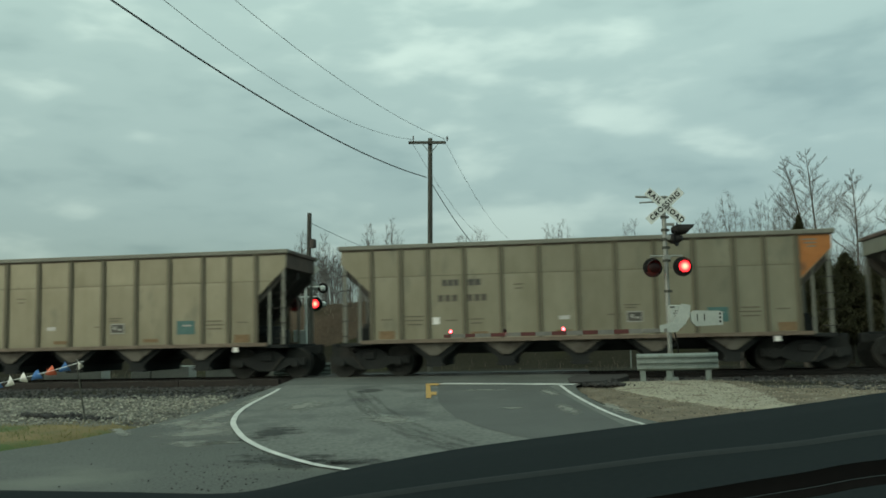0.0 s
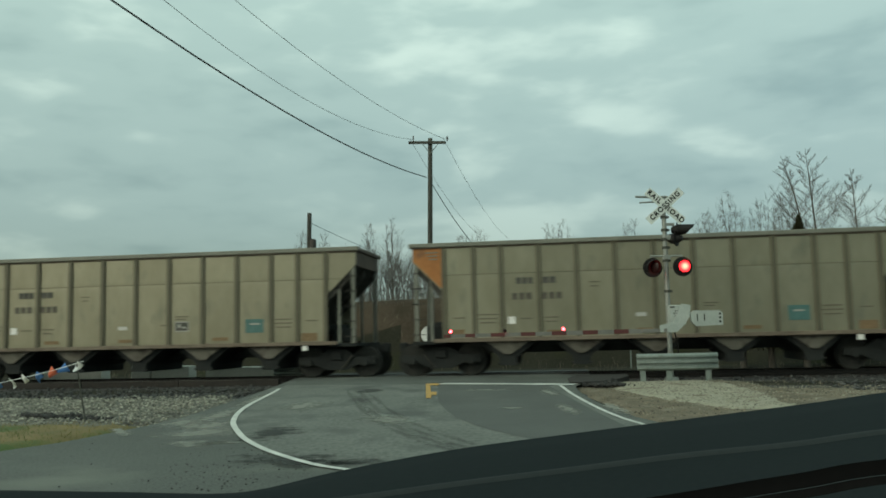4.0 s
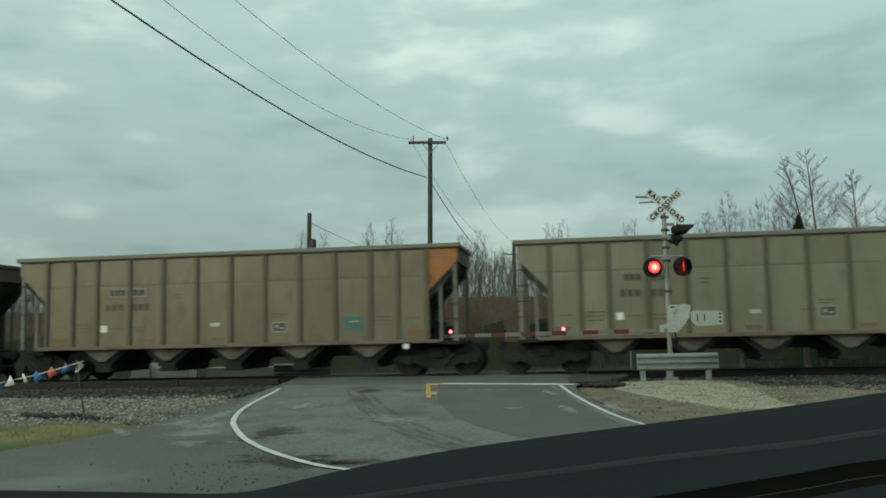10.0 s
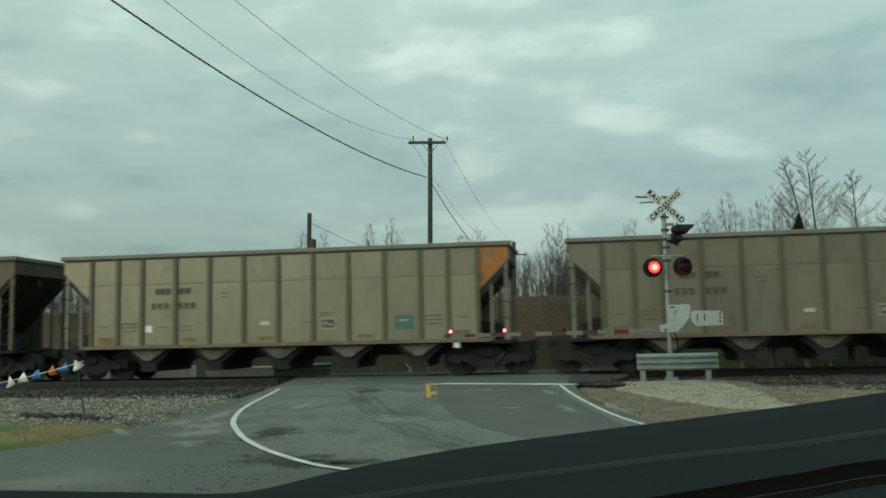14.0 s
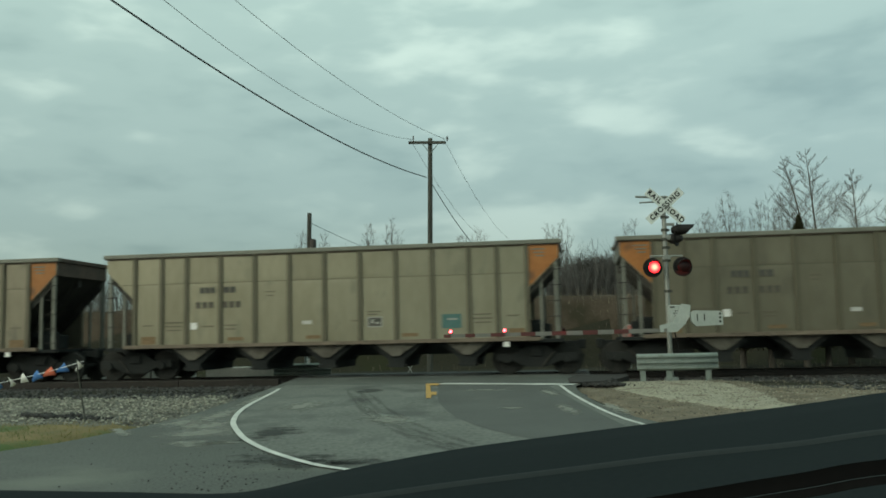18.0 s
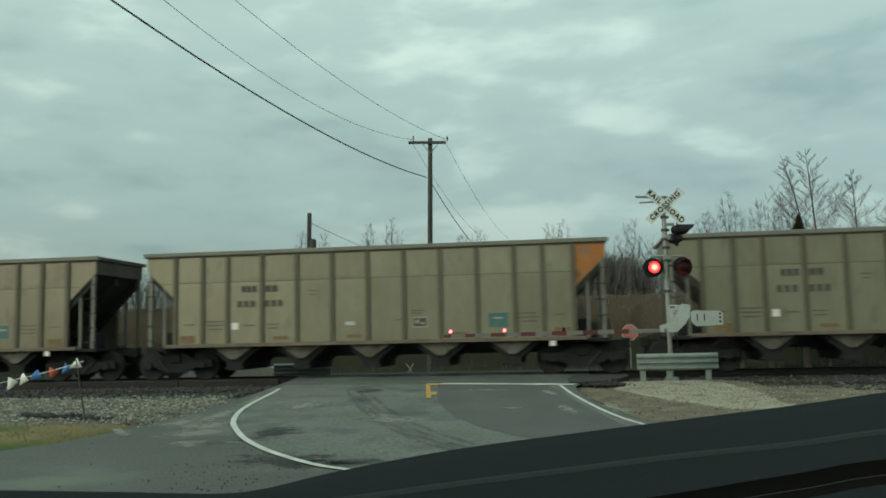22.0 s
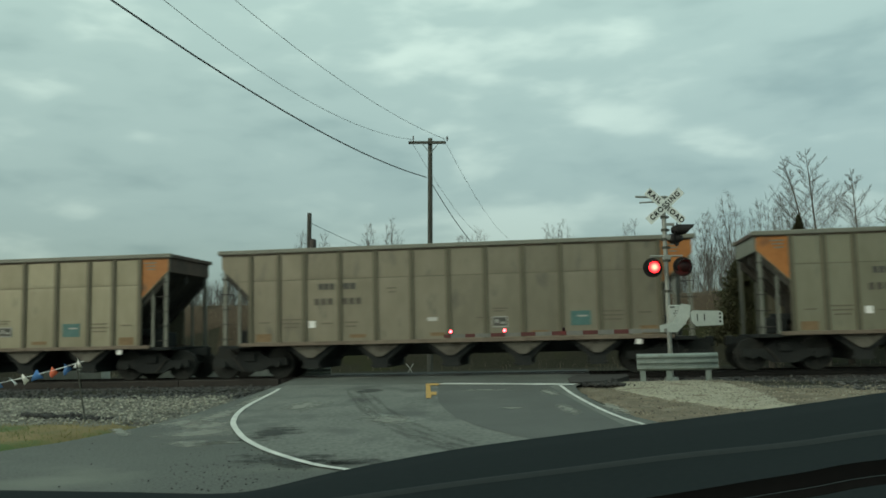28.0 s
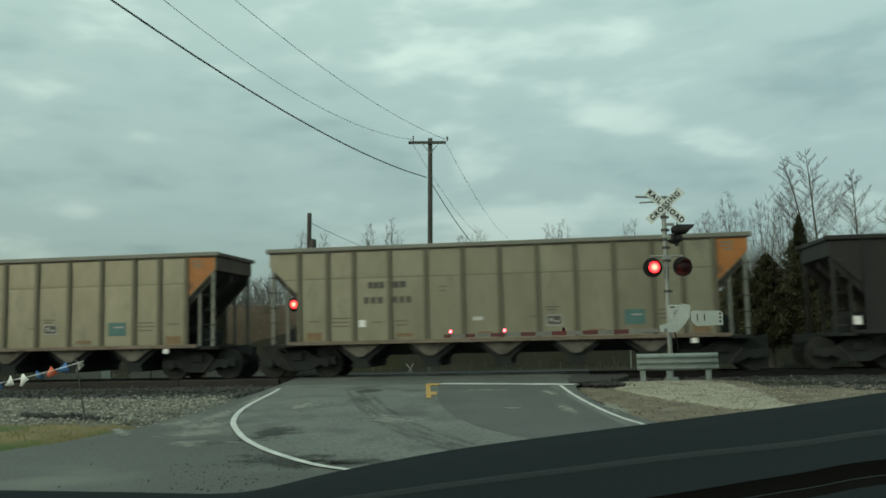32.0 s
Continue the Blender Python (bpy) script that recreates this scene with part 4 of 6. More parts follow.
        rod(bm, (e * (h + 0.1), 0.25, 0.85), (e * (h + 0.66), 0.12, 0.50), 0.03, None, 6)
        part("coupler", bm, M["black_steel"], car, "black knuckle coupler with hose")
    # centre sill and hoppers
    bm = box(bmesh.new(), (0, 0, 0.83), (BODY + 0.1, 0.36, 0.38))
    part("centre_sill", bm, M["black_steel"], car)
    n = 5 if style != "brown" else 6
    for i in range(n):
        x = -h + 2.80 + (BODY - 5.6) * (i / (n - 1))
        for s in (-1, 1):
            bm = slab(bmesh.new(), [(x - 0.64, SILL - 0.02), (x + 0.64, SILL - 0.02), (x + 0.10, SILL - 0.40), (x - 0.10, SILL - 0.40)], "y",
                      s * (HALF - 0.16), s * (HALF - 0.22))
            part("hopper_chute", bm, M["hopper"] if style == "light" else M["black_steel"], car, "pale wedge-shaped hopper chute")
        bm = slab(bmesh.new(), [(x - 0.86, SILL - 0.02), (x + 0.86, SILL - 0.02), (x + 0.42, 0.66), (x + 0.26, 0.52), (x + 0.22, 0.28),
                                (x - 0.22, 0.28), (x - 0.26, 0.52), (x - 0.42, 0.66)], "y", -(HALF - 0.26), HALF - 0.26)
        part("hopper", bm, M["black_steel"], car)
        bm = rod(bmesh.new(), (x - 0.30, -(HALF - 0.30), 0.34), (x + 0.30, -(HALF - 0.30), 0.34), 0.035, None, 8)
        part("gate_shaft", bm, M["wheel"], car, "steel gate shaft under the hopper")
    # trucks
    for e in (-1, 1):
        truck = new("truck")
        truck.parent = car
        truck.matrix_basis = pose(e * (h - 0.75), 0, 0)
        for s in (-1, 1):
            y = s * 1.0
            bm = slab(bmesh.new(), [(-1.20, 0.62), (-0.62, 0.62), (-0.25, 0.86), (0.25, 0.86), (0.62, 0.62), (1.20, 0.62), (1.20, 0.40), (0.70, 0.40),
                                    (0.32, 0.22), (-0.32, 0.22), (-0.70, 0.40), (-1.20, 0.40)], "y", y - 0.07, y + 0.07)
            for x in (-0.89, 0.89):
                rod(bm, (x, y - 0.05, 0.46), (x, y + s * 0.14, 0.46), 0.12, None, 10)
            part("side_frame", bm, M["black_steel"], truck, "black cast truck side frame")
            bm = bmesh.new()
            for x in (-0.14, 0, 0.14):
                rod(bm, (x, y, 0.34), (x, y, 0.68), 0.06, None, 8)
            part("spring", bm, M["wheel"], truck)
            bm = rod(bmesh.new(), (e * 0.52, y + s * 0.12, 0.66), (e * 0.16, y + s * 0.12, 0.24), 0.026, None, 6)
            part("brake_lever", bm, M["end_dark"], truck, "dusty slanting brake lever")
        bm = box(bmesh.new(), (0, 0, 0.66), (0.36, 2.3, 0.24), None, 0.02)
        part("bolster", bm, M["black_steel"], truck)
        for x in (-0.89, 0.89):
            ws = part("wheelset", WHEELSET, None, truck, "steel wheels on an axle", pose(x, 0, 0.457))
    return car


def make_wheelset():
    bm = bmesh.new()
    for s in (-1, 1):
        y0 = s * 0.7525
        rod(bm, (0, y0 - 0.065, 0), (0, y0 + 0.065, 0), 0.457, None, 28)
        rod(bm, (0, y0 - s * 0.075, 0), (0, y0 - s * 0.05, 0), 0.485, None, 28)
        rod(bm, (0, y0 + s * 0.06, 0), (0, y0 + s * 0.10, 0), 0.12, None, 12)
        for k in range(6):
            a = k * math.pi / 3
            box(bm, (0.27 * math.cos(a), y0 + s * 0.066, 0.27 * math.sin(a)), (0.10, 0.012, 0.05), None)
    rod(bm, (0, -0.98, 0), (0, 0.98, 0), 0.08, None, 10)
    return mesh_of("wheelset", bm, M["wheel"])


WHEELSET = make_wheelset()


def share(key, w, hgt, mat):
    if key not in SHARED:
        SHARED[key] = mesh_of(key, box(bmesh.new(), (0, 0, 0), (w, 0.012, hgt)), mat)
    return SHARED[key]


def decal(name, car, u, z, w, hgt, mat, label="", proud=0.0):
    me = share(f"{name}_{w:.2f}_{hgt:.2f}_{mat.name}", w, hgt, mat)
    return part(name, me, None, car, label, pose(u - BODY / 2, -(HALF - 0.046 + proud), TOP - z))


def bloom(name, car, u, z, a, b, mat, label):
    """A ragged film on the near side of a car, a by b metres from its middle."""
    key = f"{name}_{mat}"
    if key not in SHARED:
        n = 16
        me = bpy.data.meshes.new(name)
        me.from_pydata([(0, 0, 0)] + [(math.cos(6.2832 * k / n), 0, math.sin(6.2832 * k / n)) for k in range(n)], [],
                       [(0, k + 1, (k + 1) % n + 1) for k in range(n)])
        me.materials.append(M[mat])
        SHARED[key] = me
    return part(name, SHARED[key], None, car, label, pose(u - BODY / 2, -(HALF - 0.050), TOP - z) @ Matrix.Diagonal((a, 1, b, 1)))


def orange_panel(car, end):
    """The painted end panel: the slanted corner of the side sheet beyond the outer rib."""
    key = f"orange_{end}"
    if key not in SHARED:
        h, c = BODY / 2, CUT - 0.05
        zt, zc = TOP - 0.14, TOP - DROP + 0.02
        o = [(0, zt), (0, zc), (c, zc - c * STEEP), (c, zt)]
        o = [((-h + 0.02 + x) if end < 0 else (h - 0.02 - x), z) for x, z in o]
        SHARED[key] = mesh_of("end_panel", slab(bmesh.new(), o, "y", -(HALF - 0.046), -(HALF - 0.075)), M["orange"])
    part("end_panel", SHARED[key], None, car, "faded orange end panel")
    for k in range(3):
        u = (0.60 if end < 0 else BODY - 0.60)
        decal("mark_bar", car, u + 0.02 * k, 0.28 + 0.10 * k, 0.40 - 0.08 * k, 0.035, M["chord"], "", 0.012)


def dress(car, i, brown=False, dark=False):
    """Stencils, plates and reflectors of the near side."""
    rnd = random.Random(100 + i)
    j = lambda s=0.05: rnd.uniform(-s, s)
    if dark:
        decal("reflector", car, 0.66, 2.60, 0.22, 0.24, M["reflector"], "bright white reflective plate")
        decal("reflector", car, BODY - 1.75, 3.06, 0.20, 0.16, M["reflector"], "white reflective plate", 0.02)
        return
    if brown:
        decal("blue_patch", car, 12.34, 1.87, 0.58, 0.55, M["blue_patch"], "pale blue painted square", 0.012)
        decal("mark_bar", car, 12.42, 1.93, 0.34, 0.03, M["patch_grey"], "", 0.016)
        for u, z, wd in ((2.98, 1.70, 0.16), (3.26, 1.72, 0.16), (3.98, 1.72, 0.16), (4.28, 1.72, 0.14), (3.98, 2.15, 0.13), (4.18, 2.15, 0.13), (4.38, 2.15, 0.13), (6.24, 1.76, 0.20)):
            decal("mark_bar", car, u, z, wd, 0.18 if wd < 0.2 else 0.06, M["rust_and_shade"], "illegible faded stencil", 0.012)
        decal("reflector", car, 1.24, 2.29, 0.26, 0.24, M["reflector"], "white reflective plate", 0.012)
        decal("reflector", car, 9.11, 2.72, 0.28, 0.10, M["reflector"], "white reflective strip", 0.012)
        for dz in (-0.165, 0.165):
            decal("label_frame", car, 9.98, 2.60 + dz, 0.52, 0.035, M["white"], "", 0.012)
        for du in (-0.245, 0.245):
            decal("label_frame", car, 9.98 + du, 2.60, 0.035, 0.34, M["white"], "", 0.012)
        decal("mark_bar", car, 9.98, 2.60, 0.34, 0.14, M["ink"], "", 0.012)
        decal("reflector", car, 12.36, 2.55, 0.12, 0.09, M["reflector"], "white reflective plate", 0.012)
        for u in (2.45, 4.79, 5.90, 8.16, 9.27, 11.6):
            decal("reflector", car, u, 3.15, 0.24, 0.09, M["reflector"], "white reflective strip", 0.03)
        decal("reflector", car, 0.11, 2.90, 0.22, 0.08, M["reflector"], "white reflective strip", 0.01)
        decal("reflector", car, 12.66, 3.07, 0.20, 0.16, M["reflector"], "white reflective plate", 0.02)
        for u, z, a, b in ((3.2, 2.45, 0.30, 0.55), (4.25, 2.50, 0.32, 0.45), (2.9, 2.72, 0.5, 0.22), (11.55, 2.35, 0.26, 0.6), (12.9, 2.1, 0.22, 0.7), (8.3, 2.75, 0.5, 0.2), (6.2, 2.72, 0.6, 0.2), (1.6, 2.74, 0.5, 0.2)):
            bloom("rust_bloom", car, u, z, a, b, "rust_film", "orange rust bloom on the sheet")
        for u in (2.23, 3.70, 5.34, 6.98, 8.68, 10.36, 11.82, 13.12):
            bloom("grime_streak", car, u + 0.30, 1.25 + 0.2 * math.sin(7 * u), 0.30, 1.5, "grime_film", "dark washed-down grime streak")
        return
    # reporting marks, unreadable: dark letter-sized bars, on a pale ground on some cars
    for u, w in ((3.36, 0.52), (4.08, 0.42)):
        if i in (2, 9, 16, 20, 25):
            decal("marks_ground", car, u + 0.03, 1.20, w + 0.10, 0.29, M["patch_dull"], "dull pale painted rectangle")
        n = 3 if w > 0.5 else 2
        for k in range(n):
            decal("mark_bar", car, u + (k - (n - 1) / 2) * w / n, 1.20, w / n - 0.035, 0.19, M["ink"], "", 0.004)
    for u in (3.06, 3.27, 3.48, 3.94, 4.15, 4.36):
        decal("mark_bar", car, u, 1.66, 0.15, 0.20, M["ink_faded"], "unreadable stencilled number")
    for k, (u, z, w) in enumerate(((1.40, 2.26, 0.34), (2.25, 2.18, 0.60), (2.25, 2.30, 0.56), (2.25, 2.42, 0.46), (3.38, 2.32, 0.36), (4.12, 2.30, 0.42),
                                   (4.12, 2.42, 0.34), (8.15, 2.26, 0.38), (8.66, 2.00, 0.42), (8.62, 2.08, 0.3), (11.95, 2.16, 0.52), (11.95, 2.28, 0.58),
                                   (11.95, 2.40, 0.48), (5.40, 1.30, 0.30), (5.40, 1.42, 0.22), (12.85, 2.22, 0.36))):
        decal("text_bar", car, u, z, w, 0.035, M["faint"])
    decal("reflector", car, 2.93 + j(0.03), 2.33 + j(0.04), 0.21, 0.21, M["reflector"], "bright white reflective plate")
    decal("reflector", car, 6.60 + j(0.2), 2.30 + j(0.04), 0.30, 0.11, M["white"], "white placard")
    u, z = 8.70 + j(0.06), 2.35 + j(0.05)
    decal("label_plate", car, u, z, 0.46, 0.32, M["patch_grey"], "framed inspection stencil")
    decal("mark_bar", car, u, z, 0.39, 0.25, M["ink"], "", 0.004)
    decal("mark_bar", car, u - 0.08, z - 0.02, 0.09, 0.11, M["patch_grey"], "", 0.008)
    decal("mark_bar", car, u + 0.08, z + 0.03, 0.12, 0.06, M["patch_grey"], "", 0.008)
    decal("service_panel", car, 11.02 + j(), 2.34, 0.58, 0.42, M["teal"], "teal painted service panel")
    decal("text_bar", car, 11.05, 2.28, 0.30, 0.05, M["patch_grey"], "", 0.004)
    for u, w in ((1.40, 0.48), (4.30, 0.5), (6.7, 0.45), (9.85, 0.5), (12.85, 0.50)):
        decal("stain", car, u + j(0.1), 2.72, w, 0.10 + 0.14 * (u in (1.40, 12.85)), M["stain"], "rusty stain along the sill")
    decal("reflector", car, BODY - 1.61, 3.06, 0.18, 0.15, M["reflector"], "white reflective plate", 0.02)


# leading end of car 0, metres along the track at each second
START = [-3.17, -18.62, -34.09, -49.53, -64.98, -80.42, -95.87, -111.32, -126.81, -142.31, -157.88, -173.44, -189.06, -204.75, -220.37, -236.01,
         -251.66, -267.30, -282.92, -298.57, -314.21, -329.88, -345.59, -361.29, -376.96, -392.12, -407.80, -423.48, -439.16, -454.81,
         -470.40, -486.01, -501.63]
ORANGE_LEAD = {3, 4, 5, 8, 11, 18, 20, 23, 24, 25, 28}
ORANGE_TAIL = {0, 1, 2, 6, 7, 9, 10, 13, 14, 15, 16, 17, 19, 21, 22, 26, 27, 29, 30, 31}
CARS = {}
SLACK = {32: 0.42}


def make_train():
    kinds = {
        "light": make_car("light", M["body_light"], M["rib"], M["chord"], "dusty silver-beige aluminium coal hopper car with ribbed sides"),
        "mid": make_car("light", M["body_mid"], M["rib"], M["chord"], "dirty grey-brown aluminium coal hopper car with ribbed sides"),
        "grey": make_car("light", M["body_grey"], M["rib"], M["chord"], "dull grey aluminium coal hopper car with ribbed sides"),
        "brown": make_car("brown", M["body_brown"], M["rib_brown"], M["rib_brown"], "brown steel coal hopper car with a blue square"),
        "dark": make_car("dark", M["body_dark"], M["body_dark"], M["body_dark"], "blackened steel coal hopper car"),
    }
    used = set()
    for i in range(-2, 34):
        k = "brown" if i == 12 else "dark" if i == 32 else "mid" if i in (8, 9, 18, 19) else "grey" if i in (2, 6, 14, 16, 20, 24, 25, 27) else "light"
        here = pose(*beside(START[0] + CAR * i + SLACK.get(i, 0.0) + BODY / 2, 0, RAIL_TOP), 0, 0, TURN)
        if k in used:
            car = copy_thing(kinds[k], here)
            CARS[i] = car
        else:
            used.add(k)
            kinds[k].matrix_basis = here
            CARS[i] = kinds[k]
    for i, car in CARS.items():
        dress(car, i, i == 12, i == 32)
        if i in ORANGE_LEAD:
            orange_panel(car, -1)
            tagged(car, "dusty aluminium coal hopper car with an orange leading corner")
        if i in ORANGE_TAIL:
            orange_panel(car, 1)
            tagged(car, "dusty aluminium coal hopper car with an orange trailing corner")


make_train()


# ---------------------------------------------------------------- crossing signals
def lettering(name, text, size, mat, parent, m, label=""):
    cu = bpy.data.curves.new(name, "FONT")
    cu.body, cu.size, cu.extrude, cu.align_x, cu.align_y = text, size, 0.003, "CENTER", "CENTER"
    cu.offset = 0.006
    cu.space_character = 1.22
    ob = bpy.data.objects.new(name, cu)
    scene.collection.objects.link(ob)
    bpy.context.view_layer.update()
    me = bpy.data.meshes.new_from_object(ob.evaluated_get(bpy.context.evaluated_depsgraph_get()))
    bpy.data.objects.remove(ob)
    bpy.data.curves.remove(cu)
    me.materials.clear()
    me.materials.append(mat)
    return part(name, me, None, parent, label, m)


FLASH = {}


def flasher(parent, m, key, radius=0.254):
    """A round black backing with a hood and a lamp drum behind it: one face of the drum is lit, the other dark."""
    unit = new("flasher")
    unit.parent = parent
    unit.matrix_basis = m
    tagged(unit, "round black crossing light with a red lens")
    bm = bmesh.new()
    rod(bm, (0, 0.0, 0), (0, 0.025, 0), radius, None, 32)
    rod(bm, (0, 0.02, 0), (0, 0.20, 0), 0.15, 0.09, 20)
    part("backing", bm, M["black_paint"], unit, "round black backing plate")
    # hood: the upper half of a short tube
    bm = bmesh.new()
    n, r, depth = 18, 0.175, 0.30
    rows = []
    for k in range(n + 1):
        a = math.radians(-35 + 250 * k / n)
        d = depth * (0.45 + 0.55 * max(0.0, math.sin(a)))
        rows.append([bm.verts.new((rr * math.cos(a), -dd, rr * math.sin(a))) for rr, dd in ((r, 0), (r, d), (r + 0.008, d), (r + 0.008, 0))])
    for a, b in zip(rows, rows[1:]):
        for k in range(4):
            bm.faces.new((a[k], a[(k + 1) % 4], b[(k + 1) % 4], b[k]))
    part("hood", bm, M["black_paint"], unit, "black lamp hood")
    lens = new("lens", LENS if key != "side" else DARK_LENS)
    lens.parent = unit
    lens.matrix_basis = pose(0, -0.16, 0)
    tagged(lens, "red lamp lens")
    FLASH.setdefault(key, []).append(lens)
    return unit


def side_light(parent, m, length):
    """A light for the side road: a round backing with a long tubular hood."""
    unit = new("flasher")
    unit.parent = parent
    unit.matrix_basis = m
    tagged(unit, "round black crossing light with a long hood")
    bm = rod(bmesh.new(), (0, 0.0, 0), (0, 0.025, 0), 0.205, None, 28)
    rod(bm, (0, 0.02, 0), (0, 0.17, 0), 0.13, 0.07, 18)
    part("backing", bm, M["black_paint"], unit, "round black backing plate")
    bm, rows, n = bmesh.new(), [], 24
    for k in range(n):
        a = 2 * math.pi * k / n
        d = length * (0.72 + 0.28 * math.sin(a))
        rows.append([bm.verts.new((rr * math.cos(a), -dd, rr * math.sin(a))) for rr, dd in ((0.135, 0), (0.115, d), (0.123, d), (0.145, 0))])
    for k in range(n):
        a, b = rows[k], rows[(k + 1) % n]
        for q in range(4):
            bm.faces.new((a[q], a[(q + 1) % 4], b[(q + 1) % 4], b[q]))
    part("hood", bm, M["black_paint"], unit, "long black lamp hood")
    lens = new("lens", DARK_LENS)
    lens.parent = unit
    lens.matrix_basis = pose(0, -0.05, 0)
    tagged(lens, "red lamp lens")


def make_lens(radius, lit):
    """A shallow two-faced lens: lit towards -y, dark towards +y."""
    bm = bmesh.new()
    n = 24
    for s, mi in ((-1, 0), (1, 1)):
        rings = []
        for rr, dd in ((0.0, 0.035), (0.5, 0.028), (0.85, 0.012), (1.0, 0.0)):
            if rr == 0:
                rings.append([bm.verts.new((0, s * dd, 0))])
            else:
                rings.append([bm.verts.new((radius * rr * math.cos(2 * math.pi * k / n), s * dd, radius * rr * math.sin(2 * math.pi * k / n))) for k in range(n)])
        for k in range(n):
            f = bm.faces.new((rings[0][0], rings[1][k], rings[1][(k + 1) % n]))
            f.material_index = mi
            for a, b in zip(rings[1:], rings[2:]):
                f = bm.faces.new((a[k], b[k], b[(k + 1) % n], a[(k + 1) % n]))
                f.material_index = mi
    me = mesh_of("lens", bm, lit)
    me.materials.append(M["lens_dark"])
    return smooth(me)


LENS = make_lens(0.15, M["lamp_lit"])
DARK_LENS = make_lens(0.12, M["red"])
GATE_LENS = make_lens(0.044, M["gate_lamp"])


def crossbuck(parent, m):
    """Two crossed white boards, lettered."""
    for k, (tilt, texts) in enumerate(((-42, (("RAIL", -0.36), ("ROAD", 0.34))), (42, (("CROSSING", 0.0),)))):
        mm = m @ pose(0, -0.006 * k, 0) @ Matrix.Rotation(-radians(tilt), 4, "Y")
        bm = box(bmesh.new(), (0, 0, 0), (1.22, 0.012, 0.23), None, 0.004)
        b = part("crossbuck_board", bm, M["board_white"], parent, "white crossbuck board with black letters", mm)
        for text, u in texts:
            lettering("letters", text, 0.185, M["black_paint"], b, pose(u, -0.009, 0.0, 90, 0, 0), "black letters")


def make_near_signal():
    x, y = 5.80, 22.9
    sig = thing("crossing_signal", pose(x, y, 0.0), "silver mast with white crossbuck, red flashers and a lowered gate mechanism", "crossing signal")
    bm = bmesh.new()
    rod(bm, (0, 0, 0.0), (0, 0, 4.72), 0.065, 0.058, 16)
    rod(bm, (0, 0, 0.0), (0, 0, 0.10), 0.20, 0.16, 16)
    rod(bm, (0, 0, 4.70), (0, 0, 4.78), 0.075, 0.03, 12)
    part("mast", bm, M["mast"], sig, "silver aluminium mast")
    crossbuck(sig, pose(0.02, -0.085, 4.53, 0, 0, 2))
    bm = bmesh.new()
    rod(bm, (-0.72, 0.0, 4.80), (0.2, 0.0, 4.76), 0.03, None, 8)
    rod(bm, (-0.62, 0.0, 4.64), (0.0, 0.0, 4.66), 0.022, None, 8)
    box(bm, (0, 0, 4.78), (0.22, 0.12, 0.05), None, 0.01)
    part("bracket", bm, M["mast"], sig, "bracket arm")
    for z in (2.30, 3.10, 3.44, 3.66, 3.90, 4.24):
        bm = rod(bmesh.new(), (0, 0, z - 0.035), (0, 0, z + 0.035), 0.088, None, 16)
        box(bm, (0.10, 0, z), (0.06, 0.05, 0.06), None, 0.008)
        part("collar", bm, M["pole_wood"], sig, "dark clamp collar")
    bm = bmesh.new()
    for k in range(8):
        a0, a1 = k / 8, (k + 1) / 8
        rod(bm, (0.10 + 0.10 * math.sin(3.14 * a0), -0.05, 0.05 + 1.30 * a0), (0.10 + 0.10 * math.sin(3.14 * a1), -0.05, 0.05 + 1.30 * a1), 0.018, None, 6)
    part("cable", bm, M["black_paint"], sig, "black cable down to the ground")
    # main pair of lights
    bm = bmesh.new()
    rod(bm, (-0.40, 0, 3.22), (0.44, 0, 3.22), 0.025, None, 8)
    box(bm, (0.02, 0, 3.18), (0.20, 0.16, 0.12), None, 0.02)
    for u in (-0.385, 0.395):
        rod(bm, (u, 0.0, 3.22), (u, 0.05, 2.97), 0.022, None, 8)
    part("light_arm", bm, M["mast"], sig, "silver light bracket")
    flasher(sig, pose(-0.385, -0.14, 2.915, 0, 0, 3), "left")
    flasher(sig, pose(0.395, -0.14, 2.925, 0, 0, 3), "right")
    # the pair for the side road, turned away to the right
    bm = bmesh.new()
    box(bm, (0.10, 0, 4.05), (0.30, 0.10, 0.07), None, 0.01)
    box(bm, (0.06, 0, 3.70), (0.20, 0.16, 0.14), None, 0.03)
    rod(bm, (0.24, 0.0, 4.08), (0.24, 0.0, 3.62), 0.03, None, 8)
    part("light_arm", bm, M["mast"], sig)
    side_light(sig, pose(0.34, -0.03, 3.90, 0, -4, 74), 0.44)
    side_light(sig, pose(0.28, -0.02, 3.67, 0, 0, 236), 0.30)
    # gate mechanism: case, counterweight arms
    bm = box(bmesh.new(), (0.17, -0.16, 1.68), (0.40, 0.34, 0.50), None, 0.03)
    part("mechanism_case", bm, M["case"], sig, "pale grey gate mechanism case")
    bm = slab(bmesh.new(), [(-0.33, 1.25), (0.09, 1.24), (0.27, 1.40), (0.43, 1.62), (0.47, 1.92), (0.25, 1.96), (0.01, 1.50), (-0.33, 1.42)], "y", -0.42, -0.36)
    part("arm_support", bm, M["case"], sig, "pale bent gate arm bracket")
    bm = slab(bmesh.new(), [(0.45, 1.72), (0.55, 1.78), (1.21, 1.76), (1.27, 1.70), (1.27, 1.40), (0.59, 1.38), (0.47, 1.50)], "y", -0.43, -0.33)
    part("counterweight", bm, M["case"], sig, "pale grey counterweight plate")
    bm = bmesh.new()
    for u, z in ((0.62, 1.60), (0.80, 1.60)):
        box(bm, (u, -0.432, z), (0.025, 0.01, 0.17))
    for z in (1.49, 1.59, 1.69):
        box(bm, (1.20, -0.432, z), (0.05, 0.01, 0.05))
    for k in range(7):
        a = k * math.pi / 3
        q = (0, 0) if k == 6 else (0.07 * math.cos(a), 0.07 * math.sin(a))
